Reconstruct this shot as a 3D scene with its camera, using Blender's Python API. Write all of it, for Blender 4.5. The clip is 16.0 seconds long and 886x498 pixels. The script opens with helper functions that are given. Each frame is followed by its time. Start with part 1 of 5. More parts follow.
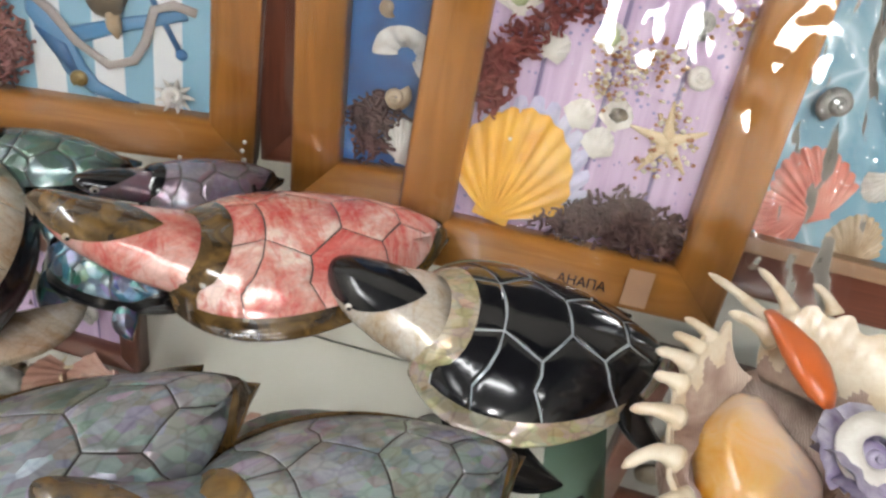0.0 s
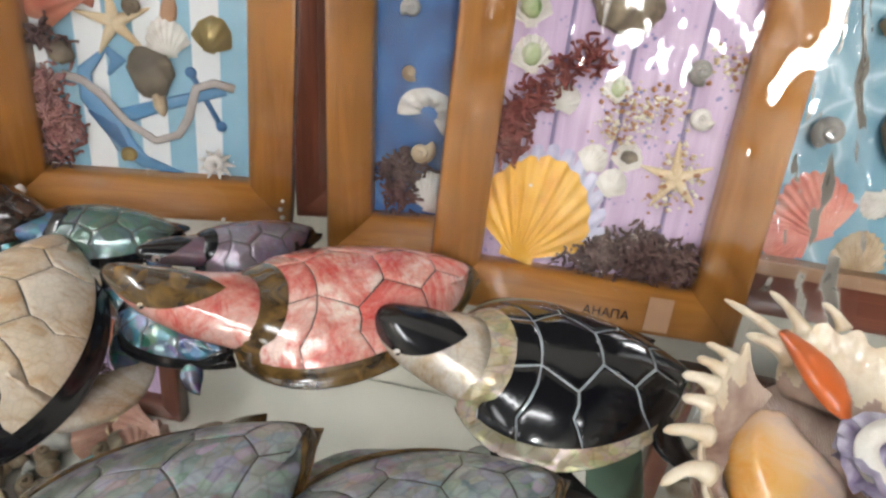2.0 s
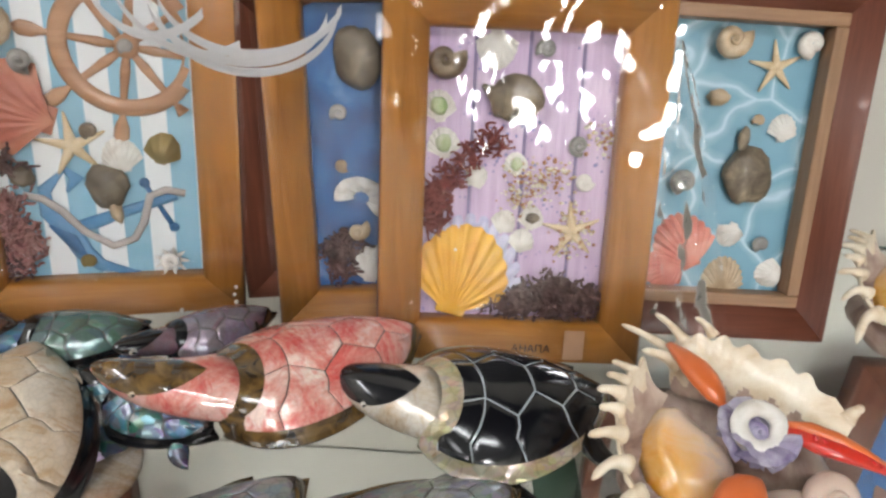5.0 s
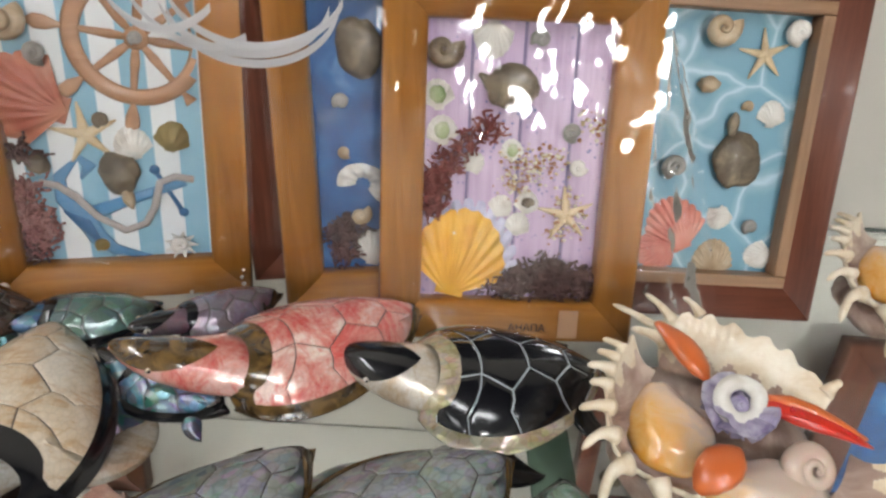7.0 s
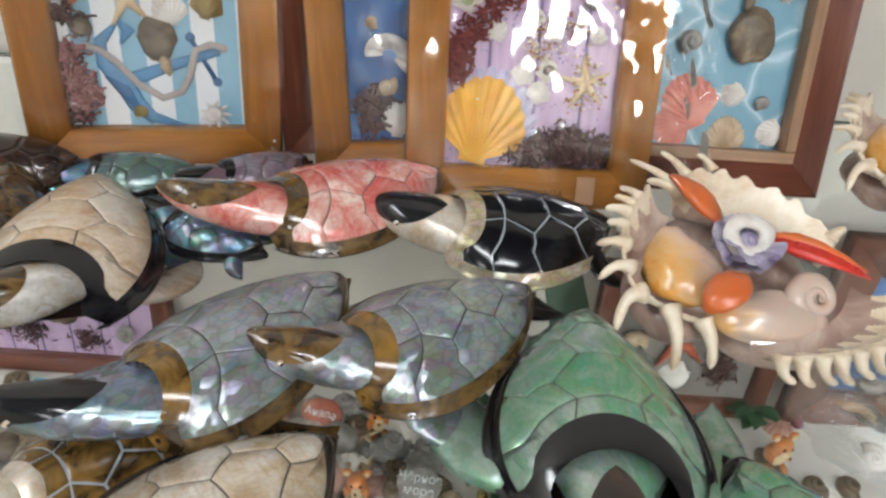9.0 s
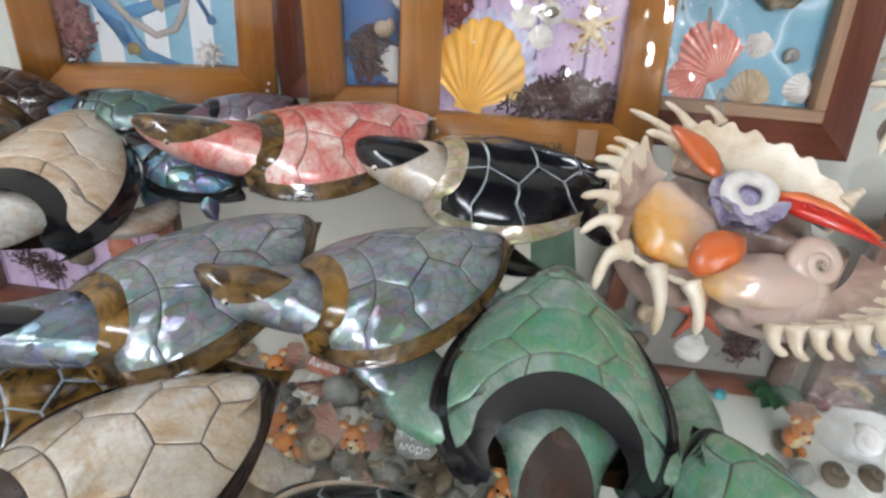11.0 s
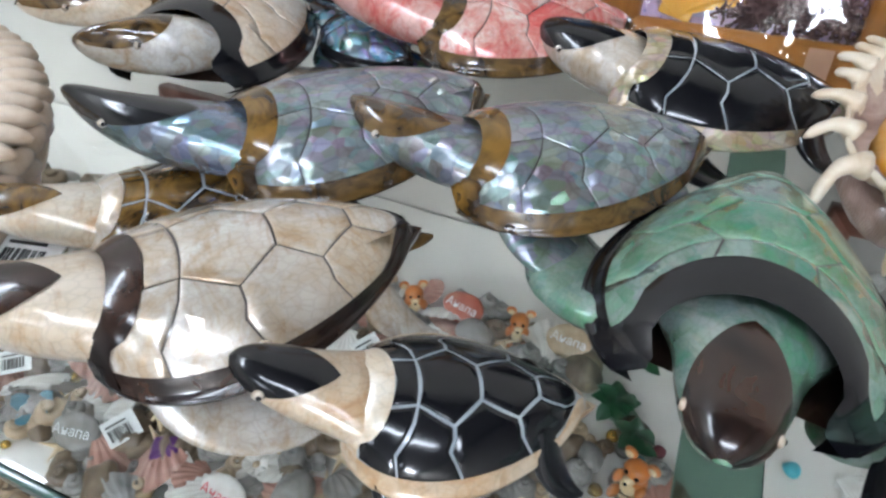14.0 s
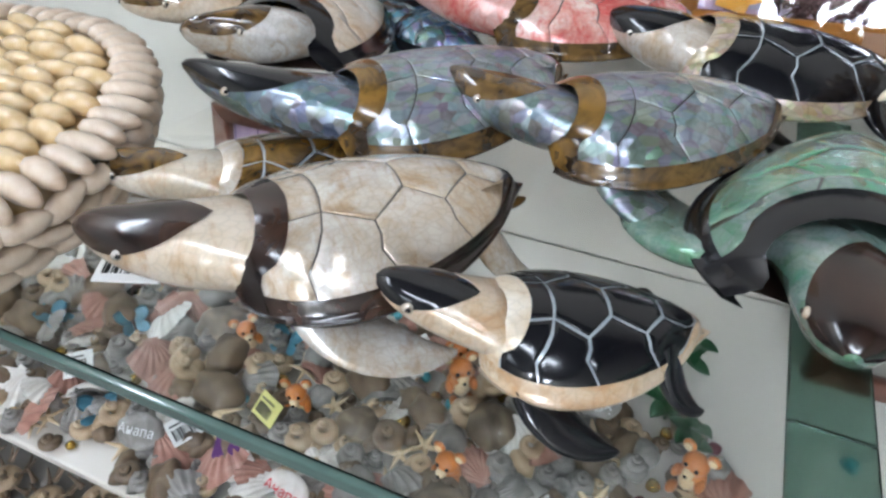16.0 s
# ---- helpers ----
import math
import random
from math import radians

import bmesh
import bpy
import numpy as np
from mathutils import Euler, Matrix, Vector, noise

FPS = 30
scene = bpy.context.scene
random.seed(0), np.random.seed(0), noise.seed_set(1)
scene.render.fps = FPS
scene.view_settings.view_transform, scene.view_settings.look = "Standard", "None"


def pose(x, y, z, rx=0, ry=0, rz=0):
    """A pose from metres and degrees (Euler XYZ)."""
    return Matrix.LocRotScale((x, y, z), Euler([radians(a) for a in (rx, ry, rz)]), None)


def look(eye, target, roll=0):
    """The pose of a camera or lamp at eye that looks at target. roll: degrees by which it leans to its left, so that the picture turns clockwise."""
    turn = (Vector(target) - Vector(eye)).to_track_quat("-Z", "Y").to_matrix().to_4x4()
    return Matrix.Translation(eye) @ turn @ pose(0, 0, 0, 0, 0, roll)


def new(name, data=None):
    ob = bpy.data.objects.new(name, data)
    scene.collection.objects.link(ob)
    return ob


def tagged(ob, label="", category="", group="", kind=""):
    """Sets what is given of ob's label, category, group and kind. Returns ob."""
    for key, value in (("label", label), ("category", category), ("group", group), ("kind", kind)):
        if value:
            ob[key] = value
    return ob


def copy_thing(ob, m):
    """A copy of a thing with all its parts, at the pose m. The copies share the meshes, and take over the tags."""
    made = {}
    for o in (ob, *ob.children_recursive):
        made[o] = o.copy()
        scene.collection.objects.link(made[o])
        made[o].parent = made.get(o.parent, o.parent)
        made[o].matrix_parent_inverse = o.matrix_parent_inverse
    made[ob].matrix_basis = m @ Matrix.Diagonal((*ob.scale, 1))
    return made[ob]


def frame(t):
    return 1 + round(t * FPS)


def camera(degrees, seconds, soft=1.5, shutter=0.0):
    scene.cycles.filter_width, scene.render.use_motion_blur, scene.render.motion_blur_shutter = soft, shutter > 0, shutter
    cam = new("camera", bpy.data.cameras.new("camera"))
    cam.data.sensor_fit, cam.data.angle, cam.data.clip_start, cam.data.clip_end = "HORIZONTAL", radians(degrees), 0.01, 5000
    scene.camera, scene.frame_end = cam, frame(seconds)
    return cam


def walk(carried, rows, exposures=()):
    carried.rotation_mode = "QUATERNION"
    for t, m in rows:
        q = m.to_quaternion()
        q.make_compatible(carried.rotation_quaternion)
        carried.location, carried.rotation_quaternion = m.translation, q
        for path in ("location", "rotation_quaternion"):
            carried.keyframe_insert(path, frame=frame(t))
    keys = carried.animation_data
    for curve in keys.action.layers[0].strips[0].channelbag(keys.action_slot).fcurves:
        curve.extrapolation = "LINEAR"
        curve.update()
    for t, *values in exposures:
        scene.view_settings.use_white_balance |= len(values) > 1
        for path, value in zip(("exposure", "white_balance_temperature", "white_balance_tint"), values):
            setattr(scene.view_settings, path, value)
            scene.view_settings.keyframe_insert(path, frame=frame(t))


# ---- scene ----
cam = camera(68.9, 16.0, soft=2.6)
PATH = [
    (0, (0.012, 0.0, 0.198), (-0.108, 1.436, -1.19), 11.6),
    (0.5, (0.007, -0.001, 0.204), (-0.117, 1.404, -1.214), 10.4),
    (1, (-0.001, -0.006, 0.208), (-0.161, 1.419, -1.187), 8.8),
    (1.5, (-0.001, -0.009, 0.213), (-0.174, 1.426, -1.169), 7.6),
    (2, (0.002, -0.012, 0.217), (-0.16, 1.468, -1.119), 6.8),
    (2.5, (0.01, -0.021, 0.217), (-0.13, 1.512, -1.06), 6.8),
    (3, (0.015, -0.025, 0.214), (-0.119, 1.526, -1.042), 6.6),
    (3.5, (0.001, -0.026, 0.22), (-0.102, 1.542, -1.016), 5.6),
    (4, (-0.01, -0.037, 0.228), (-0.032, 1.55, -0.99), 5.6),
    (4.5, (-0.01, -0.041, 0.239), (0.027, 1.564, -0.954), 5.5),
    (4.7, (-0.009, -0.046, 0.243), (0.066, 1.575, -0.927), 5.8),
    (6.8, (-0.005, -0.056, 0.258), (0.062, 1.544, -0.939), 5.4),
    (7, (-0.006, -0.06, 0.256), (0.064, 1.53, -0.956), 5.5),
    (7.5, (-0.008, -0.071, 0.251), (0.072, 1.494, -0.993), 5.5),
    (8, (-0.008, -0.085, 0.245), (0.075, 1.467, -1.013), 5.6),
    (8.5, (-0.011, -0.096, 0.232), (0.065, 1.438, -1.049), 5.7),
    (9, (-0.012, -0.107, 0.225), (0.046, 1.407, -1.081), 5.7),
    (11.5, (0.026, -0.099, 0.2), (-0.157, 1.316, -1.202), 4.3),
    (12, (0.024, -0.099, 0.183), (-0.292, 1.286, -1.225), 4.5),
    (12.5, (0.019, -0.099, 0.168), (-0.389, 1.249, -1.252), 2.5),
    (13, (0.018, -0.101, 0.162), (-0.469, 1.213, -1.265), 1.4),
    (13.5, (0.022, -0.104, 0.158), (-0.522, 1.188, -1.269), 0.4),
    (14, (0.024, -0.11, 0.155), (-0.513, 1.217, -1.241), 1.3),
    (14.5, (0.024, -0.117, 0.152), (-0.506, 1.243, -1.214), 2.1),
    (15, (0.021, -0.127, 0.148), (-0.539, 1.247, -1.193), 1.4),
    (15.5, (0.016, -0.137, 0.147), (-0.567, 1.242, -1.18), 0.7),
    (16, (0.008, -0.146, 0.143), (-0.596, 1.239, -1.168), -0.2),
]
walk(cam, [(t, look(eye, target, roll)) for t, eye, target, roll in PATH], exposures=[(0, 0.06, 6600, 10), (4.7, 0.0, 6550, 10), (7.0, -0.12, 6550, 10), (9.2, -0.05, 6400, 10), (11.5, 0.02, 5950, 10), (13, 0.06, 5700, 10), (16, 0.04, 5750, 10)])

# ---- world and lights ----
PANEL, STRIP, AISLE = 8.0, 29.0, 66.0
world = bpy.data.worlds.new("sky_world")
scene.world = world
world.use_nodes = True
wn = world.node_tree.nodes
sky = wn.new("ShaderNodeTexSky")
sky.sky_type, sky.sun_disc = "NISHITA", False
sky.sun_elevation, sky.sun_rotation = radians(50), radians(160)
world.node_tree.links.new(sky.outputs[0], wn["Background"].inputs[0])
wn["Background"].inputs[1].default_value = 0.12


# ---- materials ----
class Nodes:
    """A small builder for one node material."""

    def __init__(self, name):
        self.mat = bpy.data.materials.new(name)
        self.mat.use_nodes = True
        self.tree = self.mat.node_tree
        self.bsdf = self.tree.nodes["Principled BSDF"]
        self.coords = self.add("ShaderNodeTexCoord").outputs["Object"]

    def add(self, kind, **values):
        node = self.tree.nodes.new(kind)
        for key, value in values.items():
            node.inputs[key].default_value = value
        return node

    def link(self, a, b):
        self.tree.links.new(a, b)

    def noise(self, scale, detail=3.0, rough=0.55, distort=0.0, vector=None):
        n = self.add("ShaderNodeTexNoise", Scale=scale, Detail=detail, Roughness=rough, Distortion=distort)
        self.link(vector or self.coords, n.inputs["Vector"])
        return n.outputs["Fac"]

    def ramp(self, fac, stops):
        r = self.add("ShaderNodeValToRGB")
        el = r.color_ramp.elements
        while len(el) < len(stops):
            el.new(0.5)
        for e, (p, c) in zip(el, stops):
            e.position, e.color = p, (*c, 1)
        self.link(fac, r.inputs[0])
        return r.outputs[0]

    def mix(self, fac, a, b, blend="MIX"):
        m = self.add("ShaderNodeMixRGB")
        m.blend_type = blend
        for value, slot in ((fac, 0), (a, 1), (b, 2)):
            if hasattr(value, "links"):
                self.link(value, m.inputs[slot])
            else:
                m.inputs[slot].default_value = value if slot == 0 else (*value, 1)
        return m.outputs[0]

    def stretch(self, sx, sy, sz):
        m = self.add("ShaderNodeMapping")
        m.inputs["Scale"].default_value = (sx, sy, sz)
        self.link(self.coords, m.inputs["Vector"])
        return m.outputs[0]

    def math(self, op, a, b=0.0):
        m = self.add("ShaderNodeMath")
        m.operation = op
        for value, slot in ((a, 0), (b, 1)):
            if hasattr(value, "links"):
                self.link(value, m.inputs[slot])
            else:
                m.inputs[slot].default_value = value
        return m.outputs[0]

    def bump(self, height, strength, distance=0.001):
        b = self.add("ShaderNodeBump", Strength=strength, Distance=distance)
        self.link(height, b.inputs["Height"])
        self.link(b.outputs[0], self.bsdf.inputs["Normal"])

    def done(self, color, rough=0.4, metal=0.0, coat=0.0, **more):
        for value, slot in ((color, "Base Color"), (rough, "Roughness")):
            if hasattr(value, "links"):
                self.link(value, self.bsdf.inputs[slot])
            else:
                self.bsdf.inputs[slot].default_value = (*value, 1) if slot == "Base Color" else value
        self.bsdf.inputs["Metallic"].default_value = metal
        self.bsdf.inputs["Coat Weight"].default_value = coat
        self.bsdf.inputs["Coat Roughness"].default_value = 0.08
        for key, value in more.items():
            self.bsdf.inputs[key.replace("_", " ")].default_value = value
        return self.mat


def random_of(n):
    return n.add("ShaderNodeObjectInfo").outputs["Random"]


def nacre(name, base, tint, stain, film=0.0, flakes=False, metal=0.0, rough=0.25, play=0.18):
    """Polished mother-of-pearl inlay: cloudy colour, fine cracks, clear lacquer."""
    n = Nodes(name)
    shift = n.add("ShaderNodeVectorMath")
    shift.operation = "ADD"
    n.link(n.coords, shift.inputs[0])
    n.link(random_of(n), shift.inputs[1])
    cloud = n.noise(30, 6, 0.68, 1.2, shift.outputs[0])
    color = n.ramp(cloud, [(0.36, stain), (0.47, base), (0.6, tint)])
    if film:
        hue = n.ramp(n.noise(22, 3, 0.6, 2.0, shift.outputs[0]), [(0.34, (0.5, 0.34, 0.52)), (0.46, (0.34, 0.4, 0.44)), (0.55, (0.3, 0.5, 0.44)), (0.66, (0.5, 0.5, 0.36))])
        color = n.mix(play, color, hue)
    band = n.noise(9, 2, 0.5, 2.5, n.stretch(8, 30, 20))
    color = n.mix(n.math("MULTIPLY", band, 0.35), color, tint)
    if not film:
        streak = n.ramp(n.noise(7, 3, 0.6, 2.0, n.stretch(22, 9, 9)), [(0.5, (0, 0, 0)), (0.68, (1, 1, 1))])
        color = n.mix(n.math("MULTIPLY", streak, 0.55), color, stain)
    color = n.mix(n.math("MULTIPLY", random_of(n), 0.42), color, stain)
    cells = n.add("ShaderNodeTexVoronoi", Scale=150.0 if flakes else 260.0, Randomness=1.0)
    n.link(n.stretch(1, 1.6, 1), cells.inputs["Vector"])
    cells.feature = "DISTANCE_TO_EDGE"
    crack = n.ramp(cells.outputs["Distance"], [(0.0, (0, 0, 0)), (0.12, (1, 1, 1))])
    color = n.mix(0.28 if flakes else 0.12, color, crack, "MULTIPLY")
    tone = n.add("ShaderNodeTexVoronoi", Scale=210.0 if flakes else 130.0)
    n.link(n.stretch(1, 1.7, 1), tone.inputs["Vector"])
    # each flake lies at a slightly different tilt
    tilt = n.add("ShaderNodeVectorMath")
    tilt.operation = "MULTIPLY_ADD"
    n.link(tone.outputs["Color"], tilt.inputs[0])
    k = 0.46 if flakes else (0.28 if film else 0.16)
    tilt.inputs[1].default_value = (k, k, k)
    tilt.inputs[2].default_value = (-k / 2, -k / 2, -k / 2)
    add = n.add("ShaderNodeVectorMath")
    add.operation = "ADD"
    n.link(tilt.outputs[0], add.inputs[0])
    n.link(n.add("ShaderNodeNewGeometry").outputs["Normal"], add.inputs[1])
    unit = n.add("ShaderNodeVectorMath")
    unit.operation = "NORMALIZE"
    n.link(add.outputs[0], unit.inputs[0])
    n.link(unit.outputs[0], n.bsdf.inputs["Normal"])
    if film:
        color = n.mix(0.1 if flakes else 0.04, color, tone.outputs["Color"])
    if film:
        pick = n.add("ShaderNodeSeparateColor")
        n.link(tone.outputs["Color"], pick.inputs[0])
        n.link(n.math("ADD", n.math("MULTIPLY", n.math("ADD", pick.outputs[0], n.math("MULTIPLY", cloud, 1.4)), 190.0), film - 180.0), n.bsdf.inputs["Thin Film Thickness"])
        n.bsdf.inputs["Thin Film IOR"].default_value = 1.6
    return n.done(color, rough, metal, 0.8, Specular_IOR_Level=0.8, Coat_Roughness=0.14)


def lacquer(name, a, b, scale=90.0, rough=0.18, coat=1.0):
    """Lacquered horn or shell in two mottled tones."""
    n = Nodes(name)
    spot = n.noise(scale, 3, 0.6, 0.8)
    color = n.ramp(spot, [(0.36, a), (0.62, b)])
    n.bump(n.noise(400, 2), 0.05, 0.0004)
    return n.done(color, rough, 0.0, coat)


def shellmat(name, a, b, c, rough=0.45, scale=60.0, coat=0.2):
    """Sea shell: banded growth lines, chalky stains."""
    n = Nodes(name)
    v = n.noise(scale, 4, 0.6, 0.6)
    color = n.ramp(v, [(0.3, a), (0.5, b), (0.7, c)])
    fine = n.noise(scale * 9, 2, 0.6)
    color = n.mix(n.math("MULTIPLY", fine, 0.3), color, a)
    n.bump(fine, 0.25, 0.0006)
    return n.done(color, rough, 0.0, coat)


def wood(name, dark, light, along="X", rough=0.42, coat=0.15):
    n = Nodes(name)
    s = (12, 160, 160) if along == "X" else (160, 12, 160)
    grain = n.noise(1.0, 5, 0.65, 0.8, n.stretch(*s))
    color = n.ramp(grain, [(0.3, dark), (0.7, light)])
    blotch = n.noise(28, 3)
    color = n.mix(n.math("MULTIPLY", blotch, 0.4), color, dark)
    pores = n.noise(1.0, 2, 0.5, 0.0, n.stretch(*(v * 6 for v in s)))
    n.bump(pores, 0.15, 0.0005)
    return n.done(color, rough, 0.0, coat)


def plain(name, color, rough=0.5, metal=0.0, coat=0.0, vary=0.15, scale=120.0, **more):
    n = Nodes(name)
    dark = tuple(c * (1 - vary) for c in color)
    tone = n.mix(n.noise(scale, 4), dark, color)
    n.bump(n.noise(scale * 5, 2), 0.06, 0.0005)
    return n.done(tone, rough, metal, coat, **more)


NACRE_WHITE = nacre("white_nacre", (0.66, 0.58, 0.47), (0.86, 0.85, 0.82), (0.46, 0.3, 0.15), metal=0.35, rough=0.27)
NACRE_CREAM = nacre("cream_nacre", (0.66, 0.55, 0.39), (0.78, 0.71, 0.6), (0.46, 0.25, 0.09), metal=0.05, rough=0.28)
NACRE_GREY = nacre("grey_nacre", (0.22, 0.26, 0.285), (0.42, 0.46, 0.5), (0.11, 0.15, 0.13), film=420.0, flakes=True, metal=0.6, rough=0.28)
NACRE_BLUE = nacre("blue_grey_nacre", (0.17, 0.24, 0.31), (0.36, 0.46, 0.55), (0.07, 0.1, 0.14), film=380.0, flakes=True, metal=0.6, rough=0.26)
NACRE_GREEN = nacre("green_nacre", (0.1, 0.24, 0.145), (0.38, 0.46, 0.4), (0.01, 0.3, 0.07), film=400.0, metal=0.3, rough=0.26, play=0.2)
NACRE_RED = nacre("red_nacre", (0.72, 0.31, 0.25), (0.85, 0.7, 0.62), (0.6, 0.03, 0.025), rough=0.24, metal=0.15)
NACRE_PURPLE = nacre("purple_nacre", (0.17, 0.13, 0.18), (0.32, 0.28, 0.34), (0.2, 0.04, 0.08), film=350.0, metal=0.4)
NACRE_DEEP = nacre("deep_blue_nacre", (0.012, 0.05, 0.11), (0.03, 0.17, 0.32), (0.006, 0.01, 0.02), film=380.0, flakes=True, metal=0.5)
NACRE_TEAL = nacre("dark_teal_nacre", (0.04, 0.09, 0.07), (0.1, 0.2, 0.16), (0.015, 0.03, 0.025), film=380.0, metal=0.4)
NACRE_GOLD = nacre("gold_nacre", (0.58, 0.47, 0.29), (0.78, 0.73, 0.6), (0.36, 0.24, 0.09), film=430.0, flakes=True, metal=0.3)
BLACK = lacquer("black_lacquer", (0.003, 0.003, 0.005), (0.01, 0.01, 0.012), 40, 0.16, 0.35)
HORN = lacquer("brown_horn", (0.03, 0.016, 0.007), (0.15, 0.085, 0.025), 110)
HORN_DARK = lacquer("dark_horn", (0.008, 0.005, 0.005), (0.045, 0.022, 0.014), 90, 0.2, 0.5)
HORN_GOLD = lacquer("amber_horn", (0.022, 0.011, 0.004), (0.23, 0.125, 0.026), 85, 0.2, 0.7)
PALE_LINE = lacquer("pale_joint", (0.3, 0.34, 0.36), (0.46, 0.5, 0.52), 60, 0.3)
DARK_LINE = lacquer("dark_joint", (0.02, 0.017, 0.015), (0.06, 0.05, 0.045), 60, 0.3)
WOOD_X = wood("honey_wood", (0.27, 0.1, 0.014), (0.5, 0.215, 0.04), "X")
WOOD_Y = wood("honey_wood_upright", (0.27, 0.1, 0.014), (0.5, 0.215, 0.04), "Y")
STAINED = wood("dark_stained_edge", (0.05, 0.012, 0.006), (0.12, 0.032, 0.014), "X")
MAHOGANY_X = wood("mahogany", (0.09, 0.022, 0.012), (0.2, 0.065, 0.035), "X")
MAHOGANY_Y = wood("mahogany_upright", (0.09, 0.022, 0.012), (0.2, 0.065, 0.035), "Y")
WALNUT_X = wood("pale_walnut", (0.2, 0.1, 0.045), (0.34, 0.19, 0.1), "X")
WALNUT_Y = wood("pale_walnut_upright", (0.2, 0.1, 0.045), (0.34, 0.19, 0.1), "Y")
PAPER = plain("white_paper", (0.8, 0.8, 0.78), 0.6, vary=0.05)
INK = plain("black_ink", (0.02, 0.02, 0.02), 0.6)
WALL = plain("beige_wall_paint", (0.62, 0.58, 0.52), 0.7, vary=0.1, scale=8)
BOARD = plain("cream_shelf_laminate", (0.68, 0.64, 0.58), 0.35, vary=0.1, scale=10)
# for the unseen ceiling: grey to lower its bounce and its reflections
CEILING = plain("grey_ceiling_panel", (0.26, 0.26, 0.255), 0.8, vary=0.08, scale=4)
FLOORING = plain("grey_floor_tile", (0.3, 0.29, 0.27), 0.35, vary=0.25, scale=3)


# ---- mesh helpers ----
def part(name, bm, material, parent=None, label="", smooth=True):
    """Links a bmesh as one mesh object, under a thing or a part."""
    me = bpy.data.meshes.new(name)
    bmesh.ops.recalc_face_normals(bm, faces=bm.faces)
    bm.to_mesh(me)
    bm.free()
    if smooth:
        for p in me.polygons:
            p.use_smooth = True
    for m in material if isinstance(material, (list, tuple)) else [material]:
        me.materials.append(m)
    ob = new(name, me)
    ob.parent = parent
    return tagged(ob, label) if label else ob


def root(name, m, label, category, group="", kind=""):
    ob = new(name)
    ob.empty_display_size = 0.01
    ob.matrix_basis = m
    return tagged(ob, label, category, group, kind)


def surf(fn, nu, nv, bm=None, wrap_v=False, mat=0):
    """A sheet of quads from fn(u, v), u and v from 0 to 1."""
    bm = bm or bmesh.new()
    cols = nv if wrap_v else nv + 1
    vs = [[bm.verts.new(fn(i / nu, j / nv)) for j in range(cols)] for i in range(nu + 1)]
    for i in range(nu):
        for j in range(nv):
            k = (j + 1) % cols
            f = bm.faces.new((vs[i][j], vs[i + 1][j], vs[i + 1][k], vs[i][k]))
            f.material_index = mat
    return bm


def box(x0, x1, y0, y1, z0, z1, bevel=0.0, bm=None):
    bm = bm or bmesh.new()
    made = bmesh.ops.create_cube(bm, size=1.0)["verts"]
    for v in made:
        v.co = Vector((x0 + (v.co.x + 0.5) * (x1 - x0), y0 + (v.co.y + 0.5) * (y1 - y0), z0 + (v.co.z + 0.5) * (z1 - z0)))
    if bevel:
        es = list({e for v in made for e in v.link_edges})
        bmesh.ops.bevel(bm, geom=es, offset=bevel, segments=2, affect="EDGES", profile=0.5)
    return bm


def tube(points, radii, n=8, bm=None, flat=1.0):
    """A tapered tube along points, with closed ends."""
    bm = bm or bmesh.new()
    pts = [Vector(p) for p in points]
    rings = []
    for i, p in enumerate(pts):
        d = (pts[min(i + 1, len(pts) - 1)] - pts[max(i - 1, 0)]).normalized()
        a = d.orthogonal().normalized() if abs(d.z) > 0.95 else d.cross(Vector((0, 0, 1))).normalized()
        b = a.cross(d)
        r = radii[i] if hasattr(radii, "__len__") else radii
        rings.append([bm.verts.new(p + (a * math.cos(t) + b * math.sin(t) * flat) * r) for t in (2 * math.pi * k / n for k in range(n))])
    for r0, r1 in zip(rings, rings[1:]):
        for k in range(n):
            bm.faces.new((r0[k], r1[k], r1[(k + 1) % n], r0[(k + 1) % n]))
    bm.faces.new(rings[0])
    bm.faces.new(rings[-1])
    return bm


def blob(center, size, bm=None, wobble=0.0, seed=0.0, rot=(0, 0, 0), div=2):
    """A rounded pebble-like body, uneven by wobble."""
    bm = bm or bmesh.new()
    made = bmesh.ops.create_icosphere(bm, subdivisions=div, radius=1.0)["verts"]
    e = Euler([radians(a) for a in rot]).to_matrix()
    for v in made:
        k = 1 + wobble * noise.noise(v.co * 1.7 + Vector((seed, seed * 2.3, 0)))
        v.co = Vector(center) + e @ Vector((v.co.x * size[0] * k, v.co.y * size[1] * k, v.co.z * size[2] * k))
    return bm


def xf(bm, m):
    bmesh.ops.transform(bm, matrix=m, verts=bm.verts)
    return bm


# ---- structure ----
tagged(part("wall_back", box(-1.6, 1.6, 0.34, 0.44, -1.0, 1.6), WALL), "beige painted wall behind the display shelf", "wall", kind="structure")
tagged(part("floor", box(-1.6, 1.6, -3.5, 0.44, -1.1, -1.0), FLOORING), "grey tiled shop floor", "floor", kind="structure")
# unseen ceiling and walls, added to close the room and bounce the light
tagged(part("ceiling", box(-1.6, 1.6, -3.5, 0.44, 1.6, 1.7), CEILING), "unseen grey ceiling added to close the shop room", "ceiling", kind="structure")
tagged(part("wall_left", box(-1.7, -1.6, -3.5, 0.44, -1.0, 1.6), WALL), "unseen beige side wall added to close the shop room", "wall", kind="structure")
tagged(part("wall_right", box(1.6, 1.7, -3.5, 0.44, -1.0, 1.6), WALL), "unseen beige side wall added to close the shop room", "wall", kind="structure")
tagged(part("wall_front", box(-1.6, 1.6, -3.6, -3.5, -1.0, 1.6), WALL, smooth=False), "unseen beige wall added to close the room across the aisle", "wall", kind="structure")



